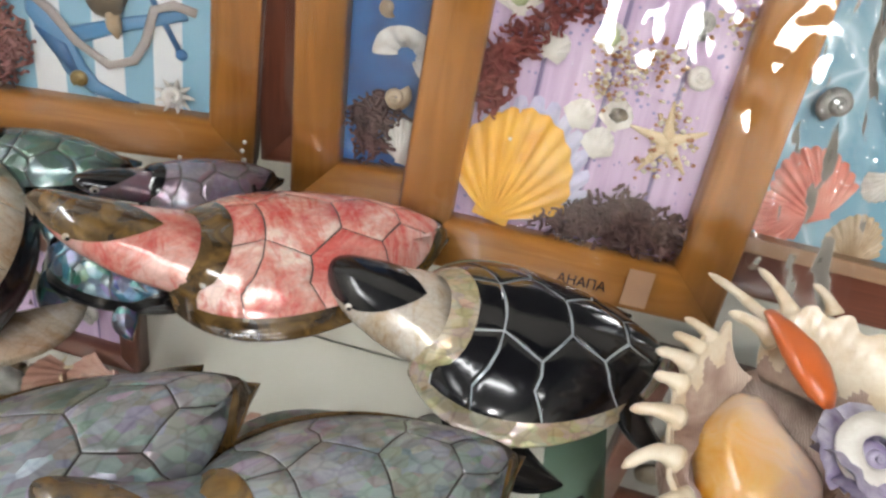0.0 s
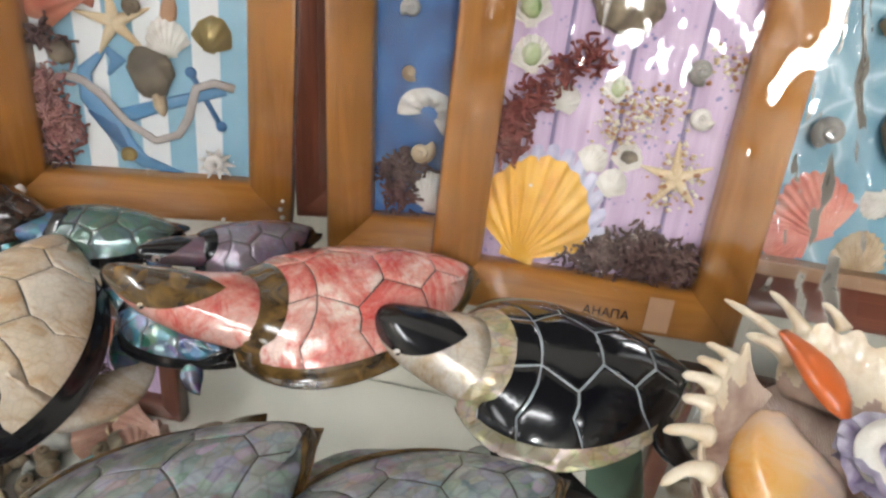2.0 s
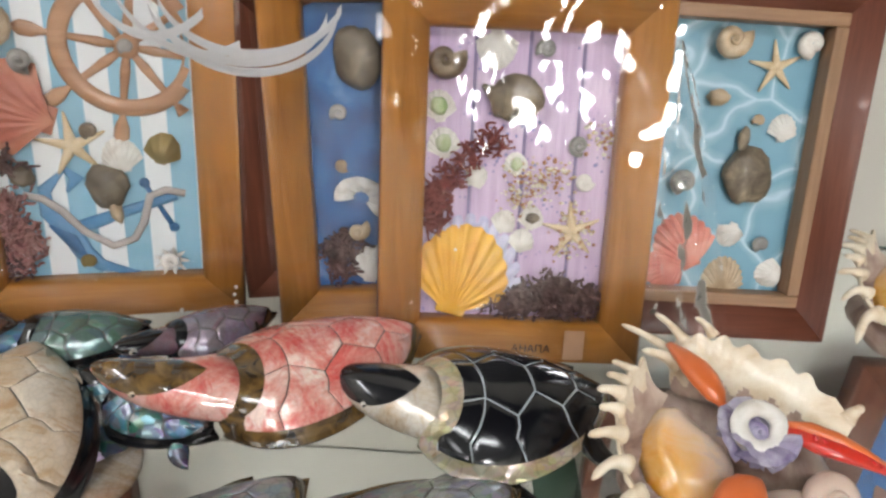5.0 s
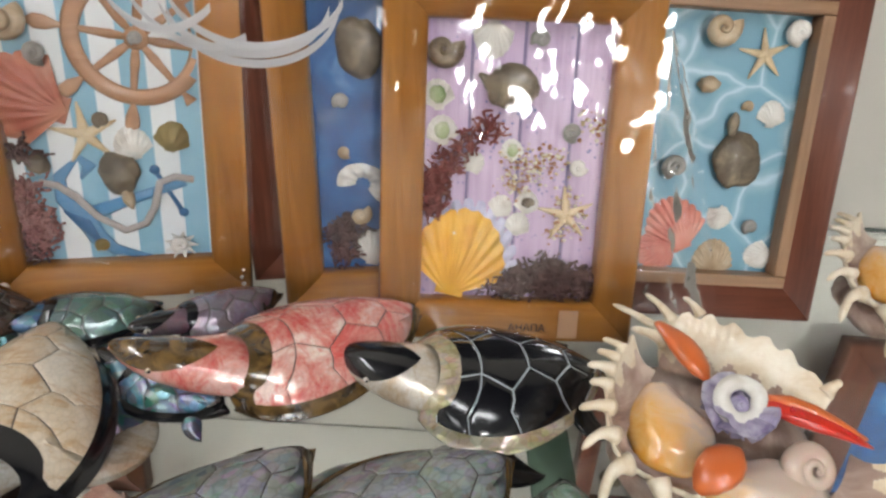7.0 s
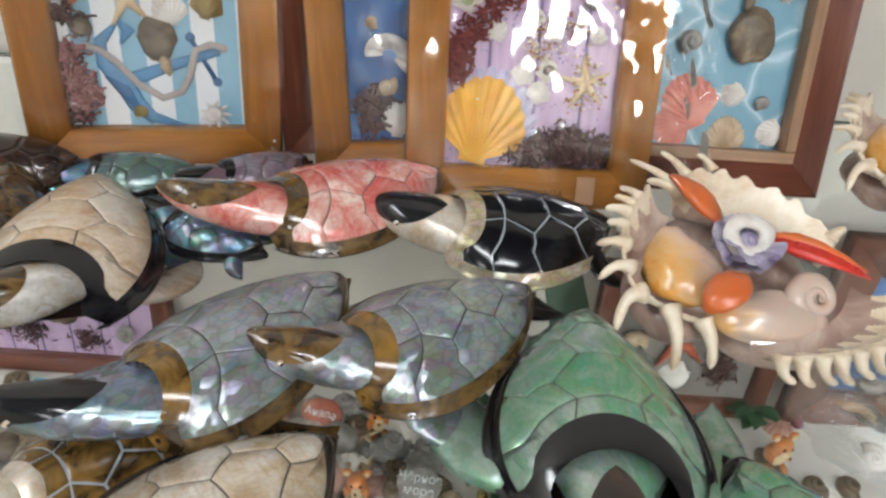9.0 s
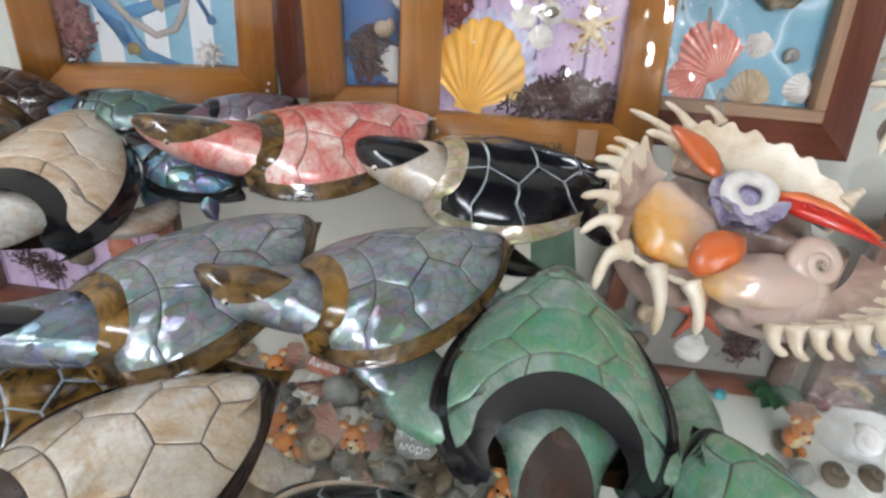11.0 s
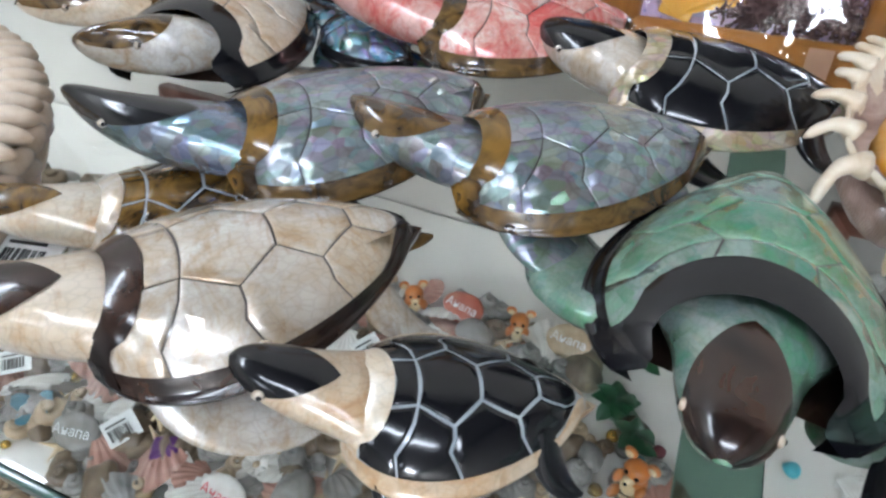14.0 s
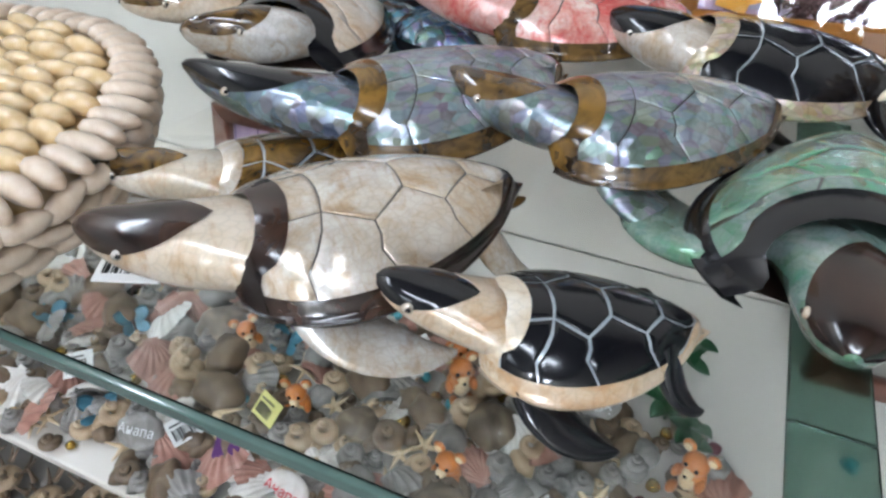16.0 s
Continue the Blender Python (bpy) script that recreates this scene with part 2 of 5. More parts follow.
def glow(name, strength, color):
    m = bpy.data.materials.new(name)
    m.use_nodes = True
    p = m.node_tree.nodes["Principled BSDF"]
    p.inputs["Emission Color"].default_value = (*color, 1)
    p.inputs["Emission Strength"].default_value = strength
    return m


CASING = plain("white_lamp_casing", (0.75, 0.75, 0.75), 0.4)


def ceiling_lamp(x, y, sx, sy, glowing, label):
    """A ceiling lamp: a shallow white tray with a glowing diffuser."""
    ob = root("ceiling_light", pose(x, y, 1.6), label, "lamp", "ceiling lights")
    tray = bmesh.new()
    for a in ((-sx, sx, -sy, -sy + 0.01), (-sx, sx, sy - 0.01, sy), (-sx, -sx + 0.01, -sy + 0.01, sy - 0.01), (sx - 0.01, sx, -sy + 0.01, sy - 0.01)):
        box(a[0], a[1], a[2], a[3], -0.05, 0.0, bm=tray)
    part("casing", tray, CASING, ob, smooth=False)
    part("diffuser", box(-sx + 0.011, sx - 0.011, -sy + 0.011, sy - 0.011, -0.04, -0.03), glowing, ob, "glowing white diffuser", smooth=False)
    return ob


SQUARE, LONG = glow("panel_diffuser_glow", PANEL, (0.95, 0.98, 1.0)), glow("strip_diffuser_glow", STRIP, (0.95, 0.98, 1.0))
ceiling_lamp(-0.7, -2.3, 0.3, 0.3, SQUARE, "square white ceiling light with a glowing diffuser")
ceiling_lamp(0.25, -0.9, 0.7, 0.08, LONG, "long white strip light on the ceiling")
ceiling_lamp(-1.35, -0.3, 0.09, 0.55, LONG, "long white strip light on the ceiling")
ceiling_lamp(0.88, -3.0, 0.24, 0.45, glow("aisle_diffuser_glow", AISLE, (0.97, 0.99, 1.0)), "broad white ceiling light near the aisle")


# ---- shelves ----
n = Nodes("shelf_glass")
GLASS = n.done((0.93, 0.97, 0.95), 0.0, 0.0, 0.0, Transmission_Weight=1.0, IOR=1.5)
GLASS_EDGE = plain("green_glass_edge", (0.09, 0.15, 0.13), 0.15, coat=0.6, scale=20)
shelf = root("glass_shelf", pose(0, 0, 0), "clear glass shelf with a dull green polished front edge", "shelf", kind="structure")
pane = part("pane", box(-1.0, 1.0, -0.0795, 0.335, -0.006, 0.0), GLASS, shelf, smooth=False)
pane.visible_shadow = False
part("front_edge", box(-1.0, 1.0, -0.082, -0.0797, -0.006, 0.0, 0.0008), GLASS_EDGE, shelf, "green glass edge", smooth=False)
part("rear_edge", box(-1.0, 1.0, 0.3352, 0.3375, -0.006, 0.0), GLASS_EDGE, shelf, smooth=False)
lower = root("lower_shelf", pose(0, 0, 0), "cream laminate shelf under the glass one, crowded with souvenirs", "shelf", kind="structure")
part("board", box(-1.0, 1.0, -0.03, 0.3299, -0.275, -0.265, 0.002), BOARD, lower, smooth=False)
part("back_board", box(-1.0, 1.0, 0.33, 0.338, -0.264, -0.008), BOARD, lower, smooth=False)


# ---- turtles ----
RIM, TAIL = 0.875, 0.95


def turtle(name, x, y, z, yaw, L, W, H, scute, joint, rim, collar, head, cap, flip, label, group="nacre turtles",
           pitch=4.0, roll=0.0, dip=0.15, nose=0.5, rim_h=0.023, headw=0.45, turn=0.0, open_collar=0.1, fins=(1, 1, 1, 1), lift=0.62, front=0.095, nose_at=None):
    """A lacquered turtle: head towards -x, tail towards +x, the front of the shell at x = 0, its underside at z = 0."""
    ob = root(name, pose(x, y, z, roll, pitch, yaw), label, "turtle figurine", group)
    seed = x * 37 + y * 91
    widest = max((1 - k / 40) ** 0.8 * (k / 40 + front) ** 0.46 for k in range(40))

    def half(s):
        s = max(s, 0.015 - front)
        s = min(s, 1.0)
        return W / 2 * (1 - s) ** 0.8 * (s + front) ** 0.46 / widest

    def crest(s):
        s = min(max(s, 0.0), 1.0)
        return (1 - s) ** 0.55 * (0.74 + 0.55 * s) / 0.77

    def dome(px, py):
        s = px / L
        w = half(s)
        q = min(abs(py) / w, 1.0) if w > 1e-6 else 1.0
        return rim_h + H * crest(s) * max(0.0, 1 - (q / 0.93) ** 2) ** 0.85 - 0.012 * max(0.0, q - 0.86)

    def edge(s):
        """Where the scutes end and the rim begins, as a share of the half width."""
        return RIM * min(1.0, max(0.0, (TAIL - s) / 0.1)) ** 0.6

    def notch(v):
        return dip * max(0.0, 1 - (v / 0.76) ** 2) ** 0.65

    def plan(u, v):
        f = notch(v)
        s = f + (TAIL - f) * u
        return s * L, v * edge(s) * half(s)

    # the joint bed
    def bed(a, b):
        f = notch(b * 2 - 1)
        px = (f + (0.985 - f) * a) * L
        py = (b * 2 - 1) * 0.93 * half(px / L)
        return px, py, dome(px, py) - 0.00025
    shell = part("shell", surf(bed, 22, 20), joint, ob, "domed shell")
    # scutes: four along the back, four costal plates on either side
    jit = lambda k: 0.03 * noise.noise(Vector((seed + k * 3.1, k * 1.7, 0)))
    knots = [(0.13, 0.3), (0.32, 0.52), (0.45, 0.24), (0.63, 0.5), (0.76, 0.22), (0.88, 0.45)]
    knots = [(u + jit(k), v + jit(k + 9)) for k, (u, v) in enumerate(knots)]
    low = [0.15 + jit(20), 0.43 + jit(21), 0.74 + jit(22)]
    polys = []
    for ids in ((0, 1, 2), (2, 3, 4)):
        polys.append([(knots[k][0], -knots[k][1]) for k in ids] + [knots[k] for k in reversed(ids)])
    polys.append([(0, -0.34), (knots[0][0], -knots[0][1]), knots[0], (0, 0.34)])
    polys.append([(knots[4][0], -knots[4][1]), (knots[5][0], -knots[5][1]), (0.98, -0.9), (0.98, 0.9), knots[5], knots[4]])
    for sgn in (-1, 1):
        for poly in ([(0, 0.34), knots[0], (low[0], 1), (0, 1)], [knots[0], knots[1], (low[1], 1), (low[0], 1)],
                     [knots[1], knots[2], knots[3], (low[2], 1), (low[1], 1)], [knots[3], knots[4], knots[5], (0.97, 1), (low[2], 1)]):
            polys.append([(u, v * sgn) for u, v in poly])
    gap = 0.00052 if joint is PALE_LINE else 0.00036
    for poly in polys:
        ring = []
        for (u0, v0), (u1, v1) in zip(poly, poly[1:] + poly[:1]):
            for k in range(4):
                ring.append(Vector(plan(u0 + (u1 - u0) * k / 4, v0 + (v1 - v0) * k / 4)))
        c = sum(ring, Vector((0, 0))) / len(ring)
        ring = [p + (c - p).normalized() * min(gap, (c - p).length * 0.5) for p in ring]
        bm = bmesh.new()
        mid = bm.verts.new((*c, dome(*c) + 0.00025))
        rows = []
        for f, dz in ((0.25, 0.00025), (0.5, 0.00025), (0.75, 0.00025), (0.975, 0.00025), (1.0, 0.0001), (1.0, -0.0006)):
            rows.append([bm.verts.new((*(q := c + (p - c) * f), dome(*q) + dz)) for p in ring])
        m = len(ring)
        for k in range(m):
            bm.faces.new((mid, rows[0][k], rows[0][(k + 1) % m]))
            for r0, r1 in zip(rows, rows[1:]):
                bm.faces.new((r0[k], r1[k], r1[(k + 1) % m], r0[(k + 1) % m]))
        part("scute", bm, scute, shell)
    # the rim, from the collar round the tail, and the belly
    lip = [(0.0, 0.0004, 1), (0.3, 0.0007, 1), (0.62, 0.0007, 1), (0.85, 0.0004, 1), (1.0, -0.0008, 0), (0.99, -0.0022, 0), (0.9, -0.0042, 0), (0.7, -0.0055, 0)]

    def rims(a, b):
        k = b * (len(lip) - 1)
        i = min(int(k), len(lip) - 2)
        f = k - i
        side, s = (-1, a / 0.5) if a < 0.5 else (1, (1 - a) / 0.5)
        s = s * 1.06 - 0.06
        s = min(s, 0.992) if abs(a - 0.5) > 1e-6 else 1.0
        w = half(s)
        q = lip[i][0] + (lip[i + 1][0] - lip[i][0]) * f
        if k < 4:
            e = edge(s) - 0.015
            q = e + (1 - e) * q
        dz = lip[i][1] + (lip[i + 1][1] - lip[i][1]) * f
        py = side * w * q if s < 1 else 0.0
        px = s * L + (0.0 if s < 1 else 0.003 * max(0.0, q - 0.7) / 0.3)
        top = dome(px, py) if lip[i][2] else rim_h
        return px, py, max(top + dz, 0.001)
    part("rim", surf(rims, 64, 14), rim, ob, "mottled rim")

    def belly(a, b):
        s = 0.02 + 0.97 * a
        return s * L, (b * 2 - 1) * half(s) * 0.74, max(rim_h - 0.0055, 0.0012) + 0.0006 * math.sin(b * 9)
    part("belly", surf(belly, 14, 6), HORN_DARK, ob)
    # the collar band between head and shell

    def band(a, b):
        v = b * 2 - 1
        f = notch(v)
        s = f - open_collar * (1 - a) * (1 - 0.4 * abs(v) ** 3)
        w = half(s)
        px, py = s * L, v * w * 0.97
        zz = dome(px, py)
        return px, py, max(zz - 0.0012 * (1 - a) ** 2 + 0.0007, 0.002)
    part("collar", surf(band, 6, 24), collar, ob, "curved collar band")
    # neck and head
    hl = nose * L
    x0 = dip * L + 0.02 * L
    if nose_at:
        q = pose(x, y, z, roll, pitch, yaw).inverted() @ Vector((*nose_at, z + rim_h + H * lift))
        hl = math.hypot(q.x - x0, q.y) - x0
        turn = math.degrees(math.atan2(-q.y, x0 - q.x))

    def spine(q):
        ang = radians(turn) * q
        return Vector((x0 - (hl + x0) * q * math.cos(ang), -(hl + x0) * q * math.sin(ang), rim_h + H * (0.3 - (0.3 - lift) * q)))

    def girth(q):
        body = 1.12 - 0.3 * min(q / 0.7, 1)
        tip = max(0.0, 1 - max(0.0, (q - 0.4) / 0.6) ** 2.6) ** 0.62
        return W * headw * 0.5 * body * tip + 0.0003

    def heads(q, b, grow=0.0):
        """The neck flares out to the shoulders, the head is a blunt egg."""
        t = 2 * math.pi * b
        r = girth(q) + grow
        p = spine(q)
        flare = max(0.0, 1 - q / 0.5) ** 1.6
        ry = r + (half(0.02) * 0.88 - r) * flare
        rz = r * (0.7 + 0.1 * q)
        rz += (H * 0.36 - rz) * flare
        return p + Vector((0, math.cos(t) * ry, math.sin(t) * rz - 0.1 * r * (1 - flare) - 0.1 * H * flare))
    skull = part("head", surf(heads, 24, 20, wrap_v=True), head, ob, "smooth head")

    def caps(a, b):
        q = 0.34 + 0.655 * a
        spread = 0.25 * min(1.0, (a * 1.15) ** 0.85)
        return heads(q, 0.25 + (b * 2 - 1) * spread, 0.0005)
    part("crown", surf(caps, 16, 12), cap, skull, "dark polished crown")
    for sgn in (0.0, 1.0):
        t = 0.04 if sgn == 0 else 0.46
        p = heads(0.8, t, 0.0001)
        d = (p - spine(0.8)).normalized()
        part("eye", blob(p, (0.0018, 0.0011, 0.0016), div=2), NACRE_WHITE, skull, "pale ringed eye")
        part("pupil", blob(p + d * 0.0008, (0.0009, 0.0007, 0.0009), div=1), BLACK, skull)
    # flippers: broad blades that droop to the glass
    specs = [(0.12, -1, 0.46, 40, 0.105), (0.12, 1, 0.46, 40, 0.105), (0.76, -1, 0.24, 50, 0.07), (0.76, 1, 0.24, 50, 0.07)]
    for (s, side, ln, ang, wd), size in zip(specs, fins):
        if not size:
            continue
        w = half(s)
        ln, wd = ln * L * size, wd * L * size

        def path(a):
            t = radians(ang * (1.25 - 0.55 * a))
            return s * L + ln * a * math.cos(t), side * (w * 0.7 + ln * a * math.sin(t))

        def fin(a, b):
            p, q = Vector(path(a)), Vector(path(a + 0.02))
            d = (q - p).normalized()
            t = 2 * math.pi * b
            width = wd * 1.22 * math.sin(math.pi * min(1.0, 0.16 + 0.84 * a) ** 0.85) ** 0.85 + 0.0002
            thick = (0.0042 if size < 1.2 else 0.0058) * (1 - 0.75 * a) + 0.0002
            zz = (rim_h - 0.006) * (1 - a) ** 1.5 + 0.0034 - z + max(0.0, p.x) * math.sin(radians(pitch))
            c = math.cos(t) * width
            return p.x - d.y * c, p.y + d.x * c, max(zz + math.sin(t) * thick, 0.0003 - z + max(0.0, p.x) * math.sin(radians(pitch)))
        part("flipper", surf(fin, 14, 12, wrap_v=True), flip, ob, "curved flat flipper")
    return ob


turtle("turtle_figurine", -0.0875, 0.137, 0.0, 36, 0.102, 0.075, 0.021, NACRE_RED, DARK_LINE, HORN, HORN, NACRE_RED, HORN, HORN,
       "turtle figurine inlaid with pink-red cracked nacre, mottled brown rim", nose_at=(-0.138, 0.134), nose=0.46, lift=0.75, fins=(0, 0.6, 0.8, 1))
turtle("turtle_figurine", -0.001, 0.142, 0.0, 13, 0.092, 0.081, 0.02, BLACK, PALE_LINE, NACRE_GOLD, NACRE_GOLD, NACRE_WHITE, BLACK, BLACK,
       "glossy black turtle figurine with pale grey joints and gold nacre rim", nose_at=(-0.04, 0.149), nose=0.43, lift=0.4, rim_h=0.02)
turtle("turtle_figurine", -0.1048, 0.025, 0.0, 52, 0.096, 0.07, 0.021, NACRE_GREY, DARK_LINE, HORN, HORN_GOLD, NACRE_BLUE, BLACK, HORN,
       "turtle figurine of iridescent blue-grey nacre with amber brown rim", nose_at=(-0.162, 0.014), nose=0.44, lift=0.8, rim_h=0.025, pitch=1)
turtle("turtle_figurine", -0.035, 0.0505, 0.0, 35.7, 0.09, 0.068, 0.02, NACRE_GREY, DARK_LINE, HORN, HORN_GOLD, NACRE_GREY, HORN, NACRE_GREY,
       "turtle figurine of shimmering grey nacre with mottled amber rim", nose_at=(-0.078, 0.05), nose=0.42, lift=0.8, pitch=1)
turtle("turtle_figurine", -0.0967, -0.0443, 0.0, 49, 0.087, 0.072, 0.018, NACRE_WHITE, DARK_LINE, HORN_DARK, HORN_DARK, NACRE_CREAM, HORN_DARK, NACRE_WHITE,
       "turtle figurine of creamy white nacre with dark brown rim and crown", nose_at=(-0.139, -0.061), nose=0.43, lift=0.5, pitch=1)
turtle("turtle_figurine", -0.027, -0.041, 0.0, 28, 0.057, 0.047, 0.012, BLACK, PALE_LINE, NACRE_CREAM, NACRE_CREAM, NACRE_CREAM, BLACK, BLACK,
       "small black turtle figurine with white joints and cream nacre rim", nose_at=(-0.053, -0.048), nose=0.46, rim_h=0.02, lift=1.0, pitch=5)
turtle("turtle_figurine", 0.055, -0.001, 0.0, 87, 0.098, 0.085, 0.022, NACRE_GREEN, DARK_LINE, BLACK, BLACK, NACRE_GREEN, HORN_DARK, NACRE_GREEN,
       "turtle figurine of cloudy green nacre with black rim and dark crown", nose_at=(0.053, -0.03), nose=0.3, dip=0.23, open_collar=0.14, headw=0.37, front=0.17, lift=0.42, fins=(1.35, 1.35, 1, 1))
turtle("turtle_figurine", -0.1644, 0.0677, 0.0, 100, 0.103, 0.085, 0.022, NACRE_CREAM, DARK_LINE, BLACK, BLACK, NACRE_WHITE, HORN, NACRE_WHITE,
       "turtle figurine of cream nacre with a broad black rim", nose_at=(-0.191, 0.048), nose=0.42, front=0.16, dip=0.2, open_collar=0.12, headw=0.42)
turtle("turtle_figurine", -0.137, -0.0095, 0.0, 46, 0.066, 0.058, 0.014, HORN_GOLD, PALE_LINE, NACRE_GOLD, NACRE_WHITE, NACRE_CREAM, HORN_GOLD, HORN,
       "small amber turtle figurine with pale nacre head and rim", nose_at=(-0.177, -0.0265), rim_h=0.012, pitch=3, lift=0.75, headw=0.42)
turtle("turtle_figurine", -0.1236, 0.1716, 0.0, 40, 0.053, 0.036, 0.012, NACRE_PURPLE, DARK_LINE, BLACK, BLACK, NACRE_PURPLE, BLACK, BLACK,
       "small turtle figurine of dark purple nacre with black rim", nose=0.46, rim_h=0.018, lift=0.9)
turtle("turtle_figurine", -0.138, 0.148, 0.0, -20, 0.05, 0.04, 0.011, NACRE_DEEP, DARK_LINE, BLACK, BLACK, NACRE_DEEP, BLACK, NACRE_DEEP,
       "small turtle figurine of deep blue nacre with black rim", nose=0.42, rim_h=0.01, pitch=0)
turtle("turtle_figurine", -0.192, 0.172, 0.002, 18, 0.056, 0.042, 0.014, NACRE_TEAL, DARK_LINE, BLACK, BLACK, NACRE_DEEP, BLACK, NACRE_DEEP,
       "dark teal green nacre turtle figurine half hidden by others", nose=0.42, rim_h=0.012, pitch=2)
turtle("turtle_figurine", 0.131, -0.0635, 0.0, 105, 0.092, 0.08, 0.023, NACRE_GREEN, DARK_LINE, BLACK, BLACK, NACRE_GREEN, HORN_DARK, NACRE_GREEN,
       "second green nacre turtle figurine with black rim", nose=0.3, dip=0.19, open_collar=0.13, front=0.17, lift=0.5)
turtle("turtle_figurine", -0.213, 0.1, 0.0, 98, 0.072, 0.05, 0.018, HORN, DARK_LINE, HORN, HORN, NACRE_CREAM, HORN, HORN_GOLD,
       "brown and cream horn turtle figurine beside the shell box", nose_at=(-0.246, 0.068), lift=0.6, pitch=2, headw=0.5, fins=(1, 0.8, 0.8, 0.6))
turtle("turtle_figurine", -0.252, 0.163, 0.002, 10, 0.06, 0.048, 0.016, HORN_DARK, DARK_LINE, HORN_DARK, HORN_DARK, HORN, HORN_DARK, NACRE_DEEP,
       "dark brown horn turtle figurine at the foot of the striped picture", nose=0.5, lift=0.9)


strip = root("plastic_strip", pose(0.0605, 0.045, 0.0), "long translucent green plastic strip lying along the glass shelf", "strip")
n = Nodes("green_plastic")
GREEN_FILM = n.done(n.mix(n.noise(30, 3), (0.19, 0.33, 0.27), (0.3, 0.44, 0.37)), 0.08, 0.0, 0.3, Transmission_Weight=1.0, IOR=1.25)
part("strip_sheet", box(-0.0105, 0.0105, -0.068, 0.1, 0.0004, 0.0022, 0.0004), GREEN_FILM, strip, smooth=False)
part("strip_end", box(-0.0105, 0.0105, -0.1, -0.0682, 0.0004, 0.0022, 0.0004), GREEN_FILM, strip, smooth=False)


# ---- framed pictures ----
def picture(x, y, z, yaw, lean, roll, W, HT, side, mats, label, depth=0.014):
    """A framed picture leaning back: x across, y up the front, z out of the front; its lower edge at y = 0."""
    m = pose(x, y, z, 0, 0, yaw) @ pose(0, 0, 0, 90 - lean, 0, 0) @ pose(0, 0, 0, 0, 0, roll)
    ob = root("framed_picture", m, label, "picture", "framed pictures")
    prof = [(0.0, -depth), (0.0, -0.0028), (0.0009, -0.0008), (0.0028, 0.0), (side * 0.5, 0.0005), (side * 0.82, 0.0), (side * 0.95, -0.001), (side, -0.003), (side, -depth)]
    cx, cy = 0.0, HT / 2
    for k, (hw, hh, mat) in enumerate(((W / 2, HT / 2, mats[0]), (W / 2, HT / 2, mats[0]), (HT / 2, W / 2, mats[1]), (HT / 2, W / 2, mats[1]))):
        bm = bmesh.new()
        ends = []
        for sgn in (-1, 1):
            ring = []
            for d, h in prof:
                a, b = sgn * (hw - d), -(hh - d)
                if k == 1:
                    a, b = -a, -b
                if k >= 2:
                    a, b = (b, a) if k == 2 else (-b, -a)
                ring.append(bm.verts.new((cx + a, cy + b, h)))
            ends.append(ring)
        for i in range(len(prof)):
            j = (i + 1) % len(prof)
            f = bm.faces.new((ends[0][i], ends[1][i], ends[1][j], ends[0][j]))
            f.material_index = 1 if i < 2 else 0
        bm.faces.new(ends[0])
        bm.faces.new(ends[1])
        part("frame_rail", bm, [mat, STAINED], ob)
    return ob


def backing(ob, W, HT, side, mat, label):
    return part("print", box(-W / 2 + side - 0.001, W / 2 - side + 0.001, side - 0.001, HT - side + 0.001, -0.0135, -0.0115), mat, ob, label, smooth=False)


n = Nodes("striped_print")
sep = n.add("ShaderNodeSeparateXYZ")
n.link(n.coords, sep.inputs[0])
wave = n.math("SINE", n.math("MULTIPLY", n.math("ADD", sep.outputs[0], 0.004), 2 * math.pi / 0.0245))
blue = n.mix(n.noise(60, 4), (0.2, 0.4, 0.53), (0.29, 0.5, 0.62))
STRIPES = n.done(n.mix(n.ramp(n.math("ADD", n.math("MULTIPLY", wave, 8.0), 0.5), [(0.0, (0, 0, 0)), (1.0, (1, 1, 1))]), blue, (0.74, 0.76, 0.77)), 0.45)
n = Nodes("sea_print")
c = n.ramp(n.noise(24, 5, 0.6, 1.5), [(0.3, (0.012, 0.05, 0.16)), (0.6, (0.03, 0.13, 0.35)), (0.75, (0.12, 0.3, 0.55))])
SEA = n.done(c, 0.4)
n = Nodes("pool_print")
vor = n.add("ShaderNodeTexVoronoi", Scale=26.0)
vor.feature = "DISTANCE_TO_EDGE"
warp = n.add("ShaderNodeVectorMath")
warp.operation = "ADD"
nn = n.add("ShaderNodeTexNoise", Scale=30.0, Detail=2.0)
n.link(n.coords, nn.inputs["Vector"])
sc = n.add("ShaderNodeVectorMath")
sc.operation = "SCALE"
n.link(nn.outputs["Color"], sc.inputs[0])
sc.inputs["Scale"].default_value = 0.02
n.link(n.coords, warp.inputs[0])
n.link(sc.outputs[0], warp.inputs[1])
n.link(warp.outputs[0], vor.inputs["Vector"])
line = n.ramp(vor.outputs["Distance"], [(0.0, (0.8, 0.8, 0.8)), (0.035, (0.22, 0.22, 0.22)), (0.1, (0, 0, 0))])
POOL = n.done(n.mix(line, n.mix(n.noise(14, 4), (0.1, 0.26, 0.36), (0.2, 0.38, 0.47)), (0.5, 0.66, 0.72)), 0.4)
n = Nodes("lilac_plank_print")
sep = n.add("ShaderNodeSeparateXYZ")
n.link(n.coords, sep.inputs[0])
saw = n.math("FRACT", n.math("MULTIPLY", n.math("ADD", sep.outputs[0], 0.1045), 1 / 0.0265))
gapline = n.ramp(saw, [(0.0, (0, 0, 0)), (0.05, (0, 0, 0)), (0.09, (1, 1, 1))])
grain = n.noise(1.0, 4, 0.6, 0.3, n.stretch(220, 14, 1))
lil = n.ramp(grain, [(0.3, (0.43, 0.3, 0.46)), (0.7, (0.6, 0.45, 0.62))])
